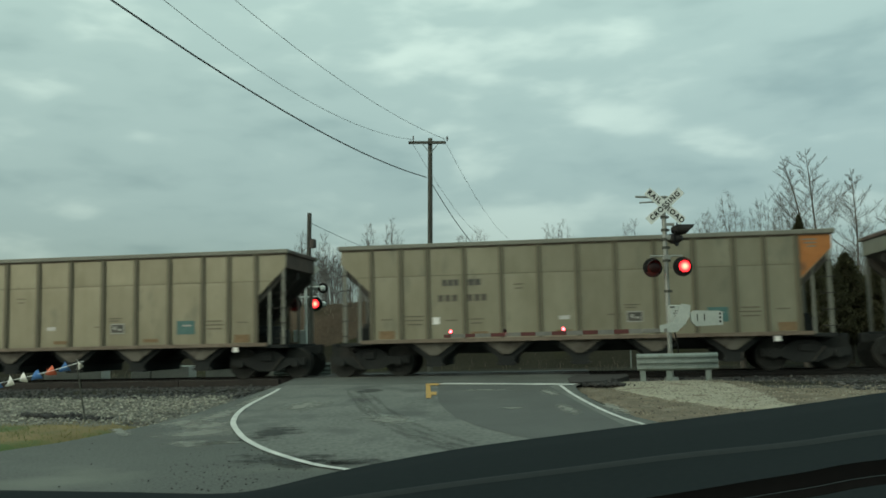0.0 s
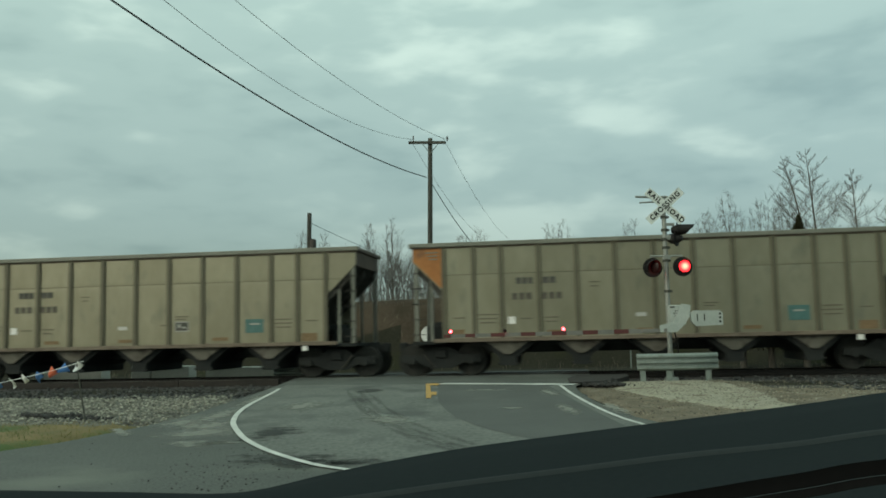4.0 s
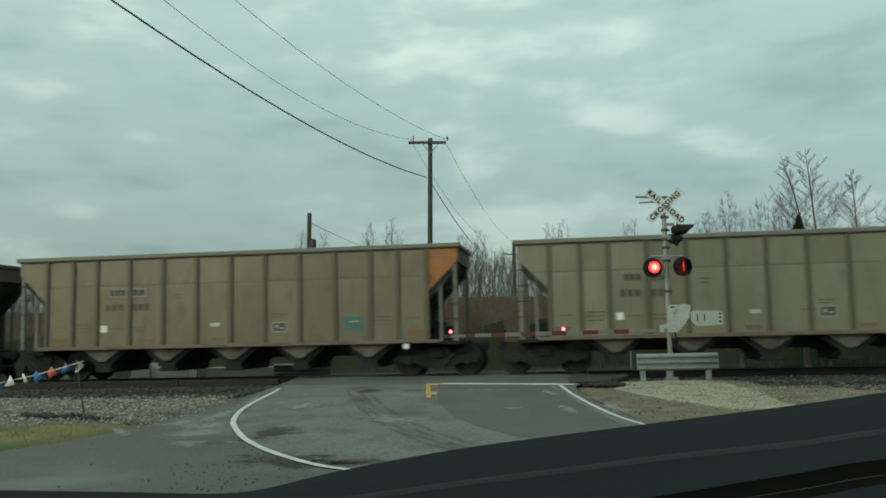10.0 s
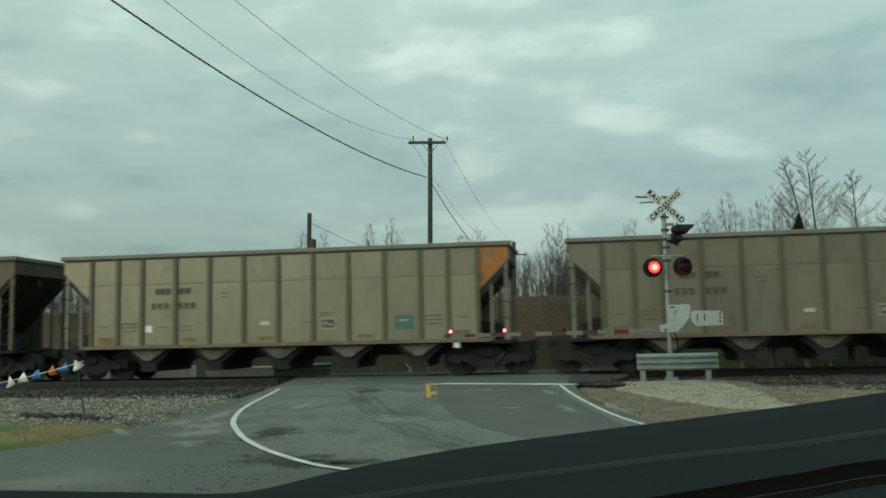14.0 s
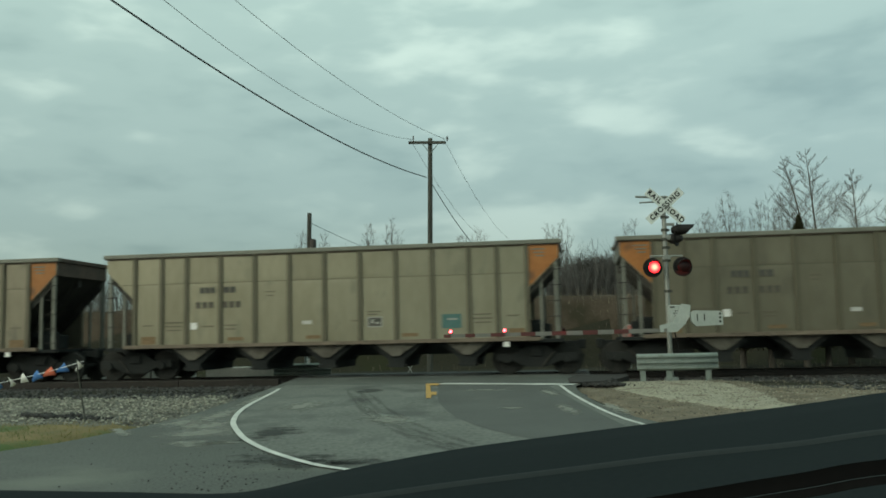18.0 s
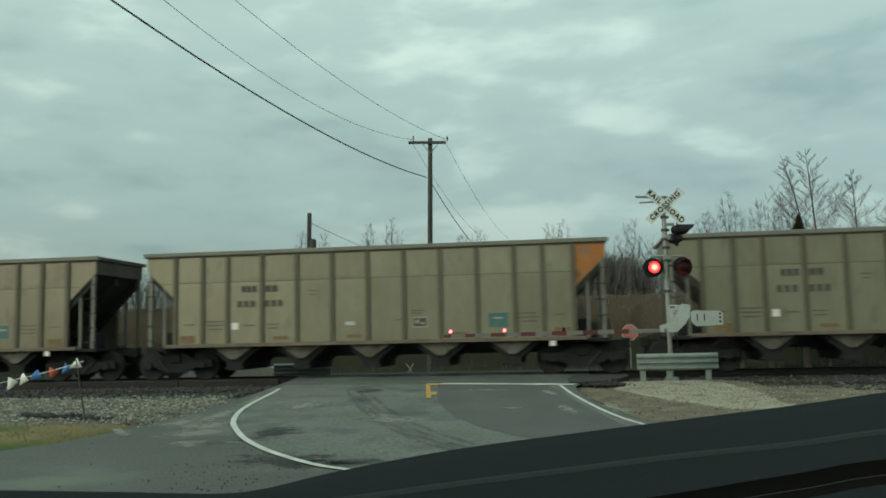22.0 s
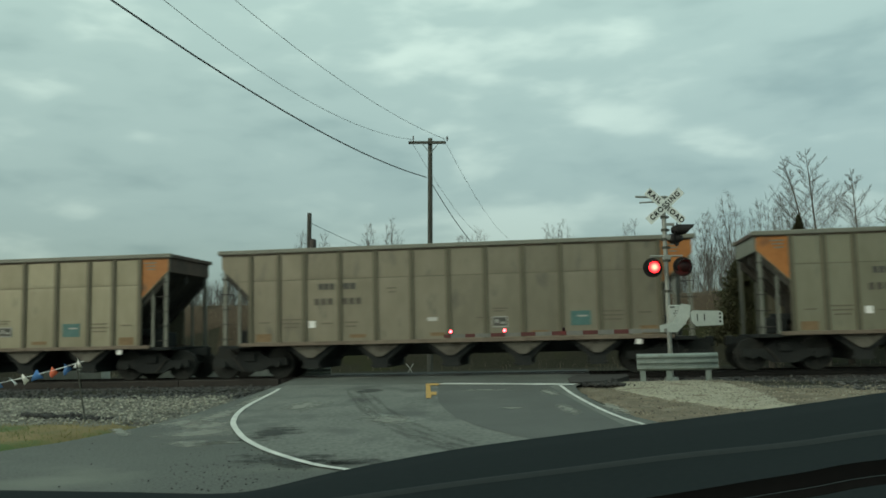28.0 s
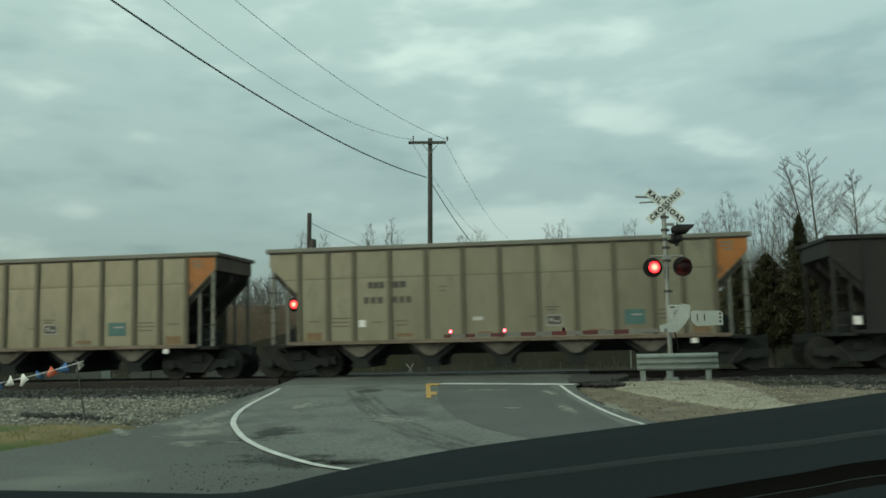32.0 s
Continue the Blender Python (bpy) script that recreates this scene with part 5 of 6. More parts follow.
        rod(bm, (0.13 + q[0], -0.345, 1.72 + q[1]), (0.13 + q[0], -0.325, 1.72 + q[1]), 0.018, None, 8)
    box(bm, (0.02, -0.336, 1.88), (0.12, 0.012, 0.03))
    part("bolt_slots", bm, M["black_paint"], sig, "dark slots and bolts")
    return sig


def make_gate():
    base = Vector((5.62, 22.50, 1.27))
    gate = thing("crossing_gate", pose(*base, 0, 0, -10.18), "lowered crossing gate arm striped red and white with red lamps", "gate arm")
    bm = box(bmesh.new(), (-0.28, 0, 0.02), (0.62, 0.06, 0.10), None, 0.01)
    part("arm_root", bm, M["gate_white"], gate, "grimy arm root")
    cuts = [-0.60, -0.93, -1.30, -1.71, -2.09, -2.51, -2.885, -3.31, -3.69, -4.11, -4.48, -4.90, -5.16, -5.55, -5.735]
    for k, (x, x1) in enumerate(zip(cuts, cuts[1:])):
        bm = box(bmesh.new(), ((x + x1) / 2, 0, 0.02 + 0.004 * x), (x - x1, 0.035, 0.115 - 0.002 * k))
        part("stripe", bm, M["red"] if k % 2 else M["gate_white"], gate)
    for key, u in (("tip", -5.54), ("gate_left", -4.11), ("gate_right", -2.58)):
        bm = bmesh.new()
        rod(bm, (u, -0.03, 0.10), (u, 0.05, 0.10), 0.045, None, 12)
        box(bm, (u, 0.01, 0.05), (0.03, 0.03, 0.08))
        part("lamp_case", bm, M["black_paint"], gate, "small black lamp case")
        lens = new("lens", GATE_LENS)
        lens.parent = gate
        lens.matrix_basis = pose(u, -0.075, 0.115)
        tagged(lens, "small red gate lamp")
        FLASH.setdefault(key, []).append(lens)
    return gate


def make_far_signal():
    z0 = ground_z(-5.05, 32.2)
    sig = thing("crossing_signal", pose(-5.05, 32.2, z0), "crossing signal beyond the track with red flashers", "crossing signal")
    bm = bmesh.new()
    rod(bm, (0, 0, 0), (0, 0, 3.9), 0.06, 0.055, 14)
    rod(bm, (-0.42, 0, 2.83 - z0), (0.42, 0, 2.83 - z0), 0.025, None, 8)
    rod(bm, (-0.16, 0, 3.20 - z0), (0.64, 0, 3.20 - z0), 0.022, None, 8)
    part("mast", bm, M["board_white"], sig, "pale aluminium mast")
    for k, tilt in enumerate((-42, 42)):
        bm = box(bmesh.new(), (0, 0, 0), (1.22, 0.012, 0.23), None, 0.004)
        part("crossbuck_board", bm, M["galv"], sig, "bare grey back of a crossbuck board", pose(0, 0.09 + 0.008 * k, 3.6) @ Matrix.Rotation(-radians(tilt), 4, "Y"))
    flasher(sig, pose(-0.39, -0.12, 2.56 - z0), "left")
    flasher(sig, pose(0.37, -0.12, 2.56 - z0), "right")
    # the pair for the other road, seen from behind
    for u, z in ((-0.16, 3.14), (0.62, 3.14), (0.64, 2.56)):
        bm = rod(bmesh.new(), (u, 0.06, z - z0), (u, 0.085, z - z0), 0.19 if z > 3 else 0.12, None, 24)
        part("backing", bm, M["black_paint"], sig, "round black backing plate")
        bm = rod(bmesh.new(), (u, 0.06, z - z0), (u, -0.09, z - z0), 0.105, 0.06, 16)
        part("lamp_housing", bm, M["board_white"], sig, "bright rounded back of a lamp")
    bm = box(bmesh.new(), (-0.2, 0.0, 1.45), (0.45, 0.36, 0.55), None, 0.03)
    part("mechanism_case", bm, M["case"], sig, "pale gate mechanism case")
    return sig


make_near_signal()
make_gate()
make_far_signal()


# ---------------------------------------------------------------- guardrails
def guardrail(m, length, bow, posts, label):
    rail = thing("guardrail", m, label, "guardrail")
    prof = [(0.0, 0.40), (-0.03, 0.385), (-0.08, 0.35), (-0.08, 0.31), (-0.01, 0.275), (-0.01, 0.245), (-0.08, 0.21), (-0.08, 0.17), (-0.01, 0.135), (-0.01, 0.105),
            (-0.08, 0.07), (-0.08, 0.03), (-0.03, -0.005), (0.0, -0.02)]
    n = 14
    bm = bmesh.new()
    rows = []
    for i in range(n + 1):
        t = -1 + 2 * i / n
        x, y = t * length / 2, bow * t * t
        rows.append([bm.verts.new((x, y + a, 0.38 + b)) for a, b in prof] + [bm.verts.new((x, y + a + 0.008, 0.38 + b)) for a, b in prof[::-1]])
    for a, b in zip(rows, rows[1:]):
        for k in range(len(a)):
            bm.faces.new((a[k], b[k], b[(k + 1) % len(a)], a[(k + 1) % len(a)]))
    bm.faces.new(rows[0])
    bm.faces.new(rows[-1][::-1])
    part("beam", bm, M["galv"], rail, "corrugated galvanised beam")
    for t in posts:
        bm = box(bmesh.new(), (t * length / 2, bow * t * t + 0.09, 0.27), (0.13, 0.16, 0.78), None, 0.008)
        p = part("post", bm, M["galv"], rail, "steel post")
    return rail


guardrail(pose(5.74, 21.95, -0.06, 0, 0, -6), 1.98, 0.16, (-0.85, -0.22, 0.76), "short bowed galvanised guardrail shielding the signal mast")
guardrail(pose(-5.1, 31.4, -0.33, 0, 0, -8), 2.1, 0.16, (-0.8, 0.0, 0.8), "short galvanised guardrail beyond the track")


# ---------------------------------------------------------------- poles and wires
def hang(bm, a, b, sag, r, n=26):
    """A wire from a to b that hangs in a parabola."""
    a, b = Vector(a), Vector(b)
    pts = []
    for i in range(n + 1):
        t = i / n
        p = a.lerp(b, t)
        p.z -= 4 * sag * t * (1 - t)
        pts.append(p)
    rings = []
    for i, p in enumerate(pts):
        d = (pts[min(i + 1, n)] - pts[max(i - 1, 0)]).normalized()
        u = d.cross(Vector((0, 0, 1))).normalized()
        v = u.cross(d)
        rings.append([bm.verts.new(p + (u * math.cos(k * 1.0472) + v * math.sin(k * 1.0472)) * r) for k in range(6)])
    for a1, b1 in zip(rings, rings[1:]):
        for k in range(6):
            bm.faces.new((a1[k], a1[(k + 1) % 6], b1[(k + 1) % 6], b1[k]))
    return bm


def utility_pole(x, y, z0, height, r, arm, rz, label, rx=0.0, ry=0.0, low=0.0):
    pole = thing("utility_pole", pose(x, y, z0, rx, ry, rz), label, "utility pole", "utility poles")
    bm = rod(bmesh.new(), (0, 0, -0.1), (0, 0, height), r * 1.25, r, 14)
    part("post", bm, M["pole_wood"], pole, "weathered round timber post")
    height -= low
    if arm:
        bm = box(bmesh.new(), (0, -r - 0.04, height - 0.22), (arm, 0.09, 0.12), pose(0, 0, 0, 0, -0.014 * 57.3 * (arm < 2), 0), 0.01)
        part("crossarm", bm, M["pole_wood"], pole, "timber crossarm")
        for s in (-1, 1):
            bm = rod(bmesh.new(), (s * 0.36, -r - 0.05, height - 0.26), (0, -r - 0.01, height - 0.70), 0.016, None, 6)
            part("brace", bm, M["galv"], pole, "thin steel brace")
            bm = rod(bmesh.new(), (s * (arm / 2 - 0.07), -r - 0.04, height - 0.16), (s * (arm / 2 - 0.07), -r - 0.04, height - 0.02), 0.02, None, 6)
            rod(bm, (s * (arm / 2 - 0.07), -r - 0.04, height - 0.07), (s * (arm / 2 - 0.07), -r - 0.04, height + 0.06), 0.055 if s > 0 else 0.03, 0.035, 10)
            part("insulator", bm, M["insulator"], pole, "brown glazed insulator")
    return pole


P1 = Vector((-0.675, 38.0, 0))
utility_pole(P1.x, P1.y, ground_z(P1.x, P1.y), 9.97 - ground_z(P1.x, P1.y), 0.10, 1.62, 2, "weathered timber utility pole with a crossarm beyond the track", 0, 1.23)
utility_pole(-6.99, 45.0, ground_z(-6.99, 45.0), 7.80 - ground_z(-6.99, 45.0), 0.11, 0, 0, "short timber utility pole with a drum on its side", 0, 1.08)
bm = rod(bmesh.new(), (0, 0, -0.20), (0, 0, 0.20), 0.175, None, 16)
rod(bm, (0, 0, 0.20), (0, 0, 0.27), 0.175, 0.08, 16)
box(bm, (-0.2, 0, 0), (0.14, 0.06, 0.14))
drum = tagged(new("transformer", mesh_of("transformer", bm, M["insulator"])), "small dark transformer drum bolted to the pole", "transformer")
drum.matrix_basis = pose(-6.66, 44.95, 6.18)
utility_pole(6.75, 85.0, ground_z(6.75, 85), 10.4 - ground_z(6.75, 85), 0.16, 2.4, 14, "distant timber utility pole with a crossarm", 0, 1.2, 1.0)
utility_pole(-11.9, -2.0, -0.06, 15.6, 0.15, 1.9, 16, "timber utility pole behind the drive")


def wires():
    rows = [((-0.66, 37.9, 8.22), (-11.26, -2.0, 10.45), 1.53, 0.020, "wire", "black overhead cable"),
            ((-1.20, 37.9, 9.90), (-12.7, -2.0, 15.62), 3.3, 0.008, "wire_grey", "thin overhead wire"),
            ((0.18, 37.9, 9.90), (-11.98, -2.0, 13.94), 2.05, 0.008, "wire_grey", "thin overhead wire"),
            ((-0.53, 38.1, 8.15), (6.75, 84.9, 8.6), 1.6, 0.020, "wire", "black overhead cable"),
            ((-1.33, 37.9, 9.92), (5.7, 84.9, 10.3), 1.4, 0.009, "wire_grey", "thin overhead wire"),
            ((0.11, 37.9, 9.98), (7.8, 84.9, 10.3), 1.4, 0.009, "wire_grey", "thin overhead wire"),
            ((-6.8, 45.0, 7.3), (6.6, 85.0, 8.0), 1.4, 0.012, "wire", "black overhead cable")]
    for a, b, sag, r, m, label in rows:
        me = mesh_of("overhead_wire", hang(bmesh.new(), a, b, sag, r), M[m])
        tagged(new("overhead_wire", me), label + " strung between poles", "wire", "overhead wires")


wires()

# round advance-warning sign, seen from behind
zs = ground_z(-0.74, 42.0)
sign = thing("round_sign", pose(-0.74, 42.0, zs), "round warning sign on a steel post seen from its pale back", "road sign")
part("post", box(bmesh.new(), (0, 0.03, (1.9 - zs) / 2), (0.06, 0.04, 1.9 - zs), None, 0.006), M["galv"], sign, "steel post")
part("disc", rod(bmesh.new(), (0, 0.0, 1.42 - zs), (0, -0.006, 1.42 - zs), 0.40, None, 36), M["reflector"], sign, "pale round disc")

# stop sign beyond the track
zs = ground_z(8.35, 40.0)
stop = thing("stop_sign", pose(8.35, 40.0, zs, 0, 0, -8), "faded red octagonal stop sign on a steel post", "road sign")
part("post", box(bmesh.new(), (0, 0.03, (1.7 - zs) / 2), (0.06, 0.04, 1.7 - zs), None, 0.006), M["galv"], stop, "steel post")
for rr, yy, mt in ((0.385, 0.0, "white"), (0.355, -0.008, "stop_red")):
    o = [(rr * math.cos(radians(22.5 + 45 * k)), 1.30 - zs + rr * math.sin(radians(22.5 + 45 * k))) for k in range(8)]
    part("sign_face", slab(bmesh.new(), o, "y", yy, yy - 0.006), M[mt], stop)

# crossed white stakes beyond the track
stk = thing("crossed_stakes", pose(-1.45, 36.2, ground_z(-1.45, 36.2)), "two thin white stakes crossed on the ground", "stakes")
for s in (-1, 1):
    part("stake", rod(bmesh.new(), (-0.20 * s, 0.02 * s, 0.0), (0.15 * s, 0.02 * s, 0.52), 0.013, None, 6), M["white"], stk)
mk = thing("marker_post", pose(-5.25, 33.6, ground_z(-5.25, 33.6)), "short white reflective marker post", "marker post")
zb = 0.40 - ground_z(-5.25, 33.6)
part("stem", box(bmesh.new(), (0, 0, zb / 2), (0.05, 0.02, zb), pose(0, 0, 0, 0, 8, 0)), M["galv"], mk)
part("blade", box(bmesh.new(), (0, -0.01, zb), (0.13, 0.03, 0.34), pose(0, 0, 0, 0, 8, 0), 0.006), M["reflector"], mk)

# concrete blocks beyond the track
for x, w, hgt, mt in ((-11.6, 0.75, 0.62, "concrete"), (-10.4, 1.5, 0.50, "concrete"), (-14.4, 2.4, 0.44, "concrete"), (-7.6, 2.8, 0.42, "concrete")):
    y = 34.0 - (x + 10) * 0.17
    bm = box(bmesh.new(), (0, 0, hgt / 2), (w, 0.7, hgt), None, 0.03)
    ob = tagged(new("concrete_block", mesh_of("concrete_block", bm, M["block"] if mt == "concrete" else M["tie"])),
                "low weathered block lying beyond the track", "block", "blocks beyond the track")
    ob.matrix_basis = pose(x, y, ground_z(x, y) - 0.01, 0, 0, TURN)


# ---------------------------------------------------------------- trees and brush
def tube_mesh(segments, mat, name):
    """Tapered tubes, (a, b, r0, r1, sides) each, in one mesh."""
    verts, faces = [], []
    for a, b, r0, r1, n in segments:
        d = (b - a).normalized()
        u = d.orthogonal().normalized()
        v = d.cross(u)
        base = len(verts)
        for c, r in ((a, r0), (b, r1)):
            for k in range(n):
                t = 2 * math.pi * k / n
                verts.append(c + (u * math.cos(t) + v * math.sin(t)) * r)
        for k in range(n):
            faces.append((base + k, base + (k + 1) % n, base + n + (k + 1) % n, base + n + k))
    me = bpy.data.meshes.new(name)
    me.from_pydata([q[:] for q in verts], [], faces)
    me.materials.append(mat)
    return smooth(me)


def grow(rnd, a, d, length, r, depth, thick, thin, spread, up):
    """Grow a branch and what springs from it."""
    steps = 4 if depth > 2 else 3
    p = a
    for i in range(steps):
        d = (d + Vector((rnd.gauss(0, 0.07), rnd.gauss(0, 0.07), rnd.gauss(0, 0.05) + up))).normalized()
        q = p + d * length / steps
        r1 = max(0.006, r * (1 - 0.55 / steps))
        (thick if r > 0.05 else thin).append((p, q, r, r1, 6 if r > 0.05 else 3))
        if depth and (i > 0 or depth < 4):
            for _ in range(2 if rnd.random() < 0.15 else 1):
                ang = rnd.uniform(0, 6.28)
                side = Vector((math.cos(ang), math.sin(ang), rnd.uniform(0.1, 0.7)))
                nd = (d * (1 - spread) + side * spread).normalized()
                grow(rnd, q, nd, length * rnd.uniform(0.36, 0.55), max(0.0065, r1 * rnd.uniform(0.45, 0.60)), depth - 1, thick, thin, spread, up)
        p, r = q, r1
    return p


def bare_tree(x, y, height, seed, label, spread=0.5, slim=1.0, depth=4):
    rnd = random.Random(seed)
    z = ground_z(x, y)
    thick, thin = [], []
    r = 0.017 * height * slim
    p, d = Vector((0, 0, -0.2)), Vector((0, 0, 1))
    n = 9
    for i in range(n):
        d = (d + Vector((rnd.gauss(0, 0.03), rnd.gauss(0, 0.03), 0.12))).normalized()
        q = p + d * height / n
        r1 = max(0.010, r * 0.84)
        thick.append((p, q, r, r1, 8))
        if i >= 2:
            for _ in range(2):
                a = rnd.uniform(0, 6.28)
                nd = (d * 0.55 + Vector((math.cos(a), math.sin(a), 0.35)) * spread).normalized()
                grow(rnd, q, nd, height * rnd.uniform(0.20, 0.36) * (1.15 - i / n * 0.65), r1 * 0.5, depth - 1 if i < n - 2 else depth - 2, thick, thin, spread, 0.08)
        p, r = q, r1
    tree = thing("bare_tree", pose(x, y, z), label, "tree", "bare winter trees")
    part("trunk", tube_mesh(thick, M["bark"], "trunk"), None, tree, "grey trunk and limbs")
    part("crown", tube_mesh(thin, M["bark"], "crown"), None, tree, "crown of thin bare twigs")
    return tree


def tall_tree(x, y, top, lean, width, seed, label, limbs=30, low=0.32):
    """A tree with one leader up to its tip and limbs that rise from it on the slant, finely twigged."""
    rnd = random.Random(seed)
    z = ground_z(x, y)
    height = top - z
    r = 0.0085 * height
    thick, thin = [], []
    bend = rnd.uniform(-0.25, 0.25)

    def leader(t):
        return Vector((lean * t * t + bend * math.sin(3 * t), 0.3 * bend * t, -0.2 + (height + 0.2) * t))
    n = 12
    for i in range(n):
        t0, t1 = i / n, (i + 1) / n
        r0, r1 = r * (1 - t0) ** 0.8 + 0.011, r * (1 - t1) ** 0.8 + 0.010
        thick.append((leader(t0), leader(t1), r0, r1, 7))
    for k in range(limbs):
        t = low + (0.97 - low) * ((k + rnd.uniform(-0.3, 0.3)) / limbs)
        a = (0.0 if k % 2 else math.pi) + rnd.uniform(-1.2, 1.2)
        side = Vector((math.cos(a), math.sin(a), 0))
        ln = width * 0.95 * (max(0.05, 1.02 - t) / (1 - low)) ** 0.85 * rnd.uniform(0.45, 1.15)
        p, rr = leader(t), 0.008 + 0.30 * r * (1 - t) ** 0.7
        d = (side * rnd.uniform(0.6, 0.95) + Vector((0, 0, rnd.uniform(0.35, 0.95)))).normalized()
        for i in range(5):
            d = (d + Vector((rnd.gauss(0, 0.10), rnd.gauss(0, 0.16), rnd.uniform(-0.10, 0.22)))).normalized()
            q = p + d * ln / 5
            r1 = max(0.006, rr * 0.72)
            (thick if rr > 0.03 else thin).append((p, q, rr, r1, 5 if rr > 0.03 else 3))
            for _ in range(4):
                e = (d + Vector((rnd.gauss(0, 0.55), rnd.gauss(0, 0.55), rnd.uniform(0.0, 0.6)))).normalized()
                l2 = ln * rnd.uniform(0.22, 0.42) + 0.05
                m1 = q + e * l2 * 0.5
                f = (e + Vector((rnd.gauss(0, 0.2), rnd.gauss(0, 0.2), 0.25))).normalized()
                thin.append((q, m1, 0.0065, 0.005, 3))
                thin.append((m1, m1 + f * l2 * 0.5, 0.005, 0.004, 3))
                for _ in range(2):
                    g = (f + Vector((rnd.gauss(0, 0.6), rnd.gauss(0, 0.6), 0.2))).normalized()
                    thin.append((m1, m1 + g * l2 * 0.45, 0.005, 0.0035, 3))
            p, rr = q, r1
    tree = thing("bare_tree", pose(x, y, z), label, "tree", "bare winter trees")
    part("trunk", tube_mesh(thick, M["twig"], "trunk"), None, tree, "grey trunk and limbs")
    part("crown", tube_mesh(thin, M["twig"], "crown"), None, tree, "open crown of thin bare twigs")
    return tree


def fan_tree(x, y, top, width, seed, label, stems=11, fork=0.30):
    """A tree that splits low into many rising stems, which end in a rounded fan of fine twigs."""
    rnd = random.Random(seed)
    z = ground_z(x, y)
    height = top - z
    thick, thin = [], []
    base = Vector((0, 0, height * fork))
    thick.append((Vector((0, 0, -0.2)), base, 0.012 * height, 0.009 * height, 7))
    for k in range(stems):
        f = (k + rnd.uniform(0.1, 0.9)) / stems * 2 - 1
        tip = Vector((f * width * rnd.uniform(0.8, 1.05), rnd.uniform(-0.5, 0.5) * width, height * (1 - 0.30 * f * f - rnd.uniform(0, 0.10))))
        p = Vector((0, 0, height * fork * rnd.uniform(0.75, 1.0)))
        knee = p.lerp(tip, 0.35) + Vector((f * width * 0.25, 0, -0.02 * height))
        prev, n = p, 9
        rr = 0.0042 * height * rnd.uniform(0.6, 1.0)
        for i in range(1, n + 1):
            t = i / n
            q = p * (1 - t) ** 2 + knee * (2 * t * (1 - t)) + tip * t ** 2 + Vector((rnd.gauss(0, 0.05), rnd.gauss(0, 0.05), 0))
            r0, r1 = rr * (1 - (i - 1) / n) + 0.006, rr * (1 - t) + 0.005
            (thick if r0 > 0.022 else thin).append((prev, q, r0, r1, 4))
            d = (q - prev).normalized()
            for _ in range(5 if i > 2 else 1):
                e = (d + Vector((rnd.gauss(0, 0.5), rnd.gauss(0, 0.5), rnd.uniform(-0.1, 0.5)))).normalized()
                l2 = height * rnd.uniform(0.04, 0.11)
                m1 = q + e * l2 * 0.5
                thin.append((q, m1, 0.0065, 0.005, 3))
                for _ in range(3):
                    g = (e + Vector((rnd.gauss(0, 0.45), rnd.gauss(0, 0.45), 0.2))).normalized()
                    thin.append((m1, m1 + g * l2 * 0.6, 0.005, 0.0035, 3))
            prev = q
    tree = thing("bare_tree", pose(x, y, z), label, "tree", "bare winter trees")
    part("trunk", tube_mesh(thick, M["twig"], "trunk"), None, tree, "grey trunk and stems")
    part("crown", tube_mesh(thin, M["twig"], "crown"), None, tree, "rounded fan of fine bare twigs")
    return tree


TALL = "tall leafless tree with a sparse open crown"
LOW = "small leafless tree on the bank"
FAN = "leafless tree with a rounded fan of fine twigs"
for k, (x, y, top, lean, wd) in enumerate(((24.8, 60, 13.3, -1.35, 3.1), (26.0, 60.3, 13.8, -0.7, 4.1), (28.15, 60, 12.3, 0.05, 3.0), (30.6, 60, 9.8, 0.2, 2.6))):
    tall_tree(x, y, top, lean, wd, 20 + k, TALL)
for k, (x, y, top, wd) in enumerate(((19.65, 60, 10.5, 1.9), (22.0, 60, 10.2, 1.9), (23.0, 59, 10.0, 1.9), (18.2, 60.6, 9.3, 1.6))):
    fan_tree(x, y, top, wd * 0.62, 120 + k, FAN)
for k, (x, y, top, wd) in enumerate(((-9.6, 60, 8.4, 1.1), (-8.2, 61, 8.3, 1.2), (-5.0, 60, 9.0, 1.15), (-3.5, 60, 9.2, 1.25), (1.3, 60, 8.4, 1.3), (2.5, 61, 8.7, 1.3),
                                     (7.4, 60, 8.7, 1.4), (8.3, 61, 8.9, 1.4), (12.8, 60, 8.7, 1.6), (15.5, 58, 8.0, 1.6))):
    fan_tree(x, y, top, wd * 0.55, 150 + k, LOW, 6, 0.4)
far_proto = [bare_tree(-14 - 3 * k, 58 + k, 2.7 + 0.25 * k, 80 + k, LOW, 0.45, 0.8, 3) for k in range(4)]
rnd = random.Random(31)
for k in range(34):
    x, y = rnd.uniform(-44, 42), rnd.uniform(56, 78)
    if -13 < x < 17 and y < 66:
        y += 12
    if x < -0.16 * y:
        y = 80 + 0.1 * k
    copy_thing(far_proto[k % 4], pose(x, y, ground_z(x, y), 0, 0, rnd.uniform(0, 360)))


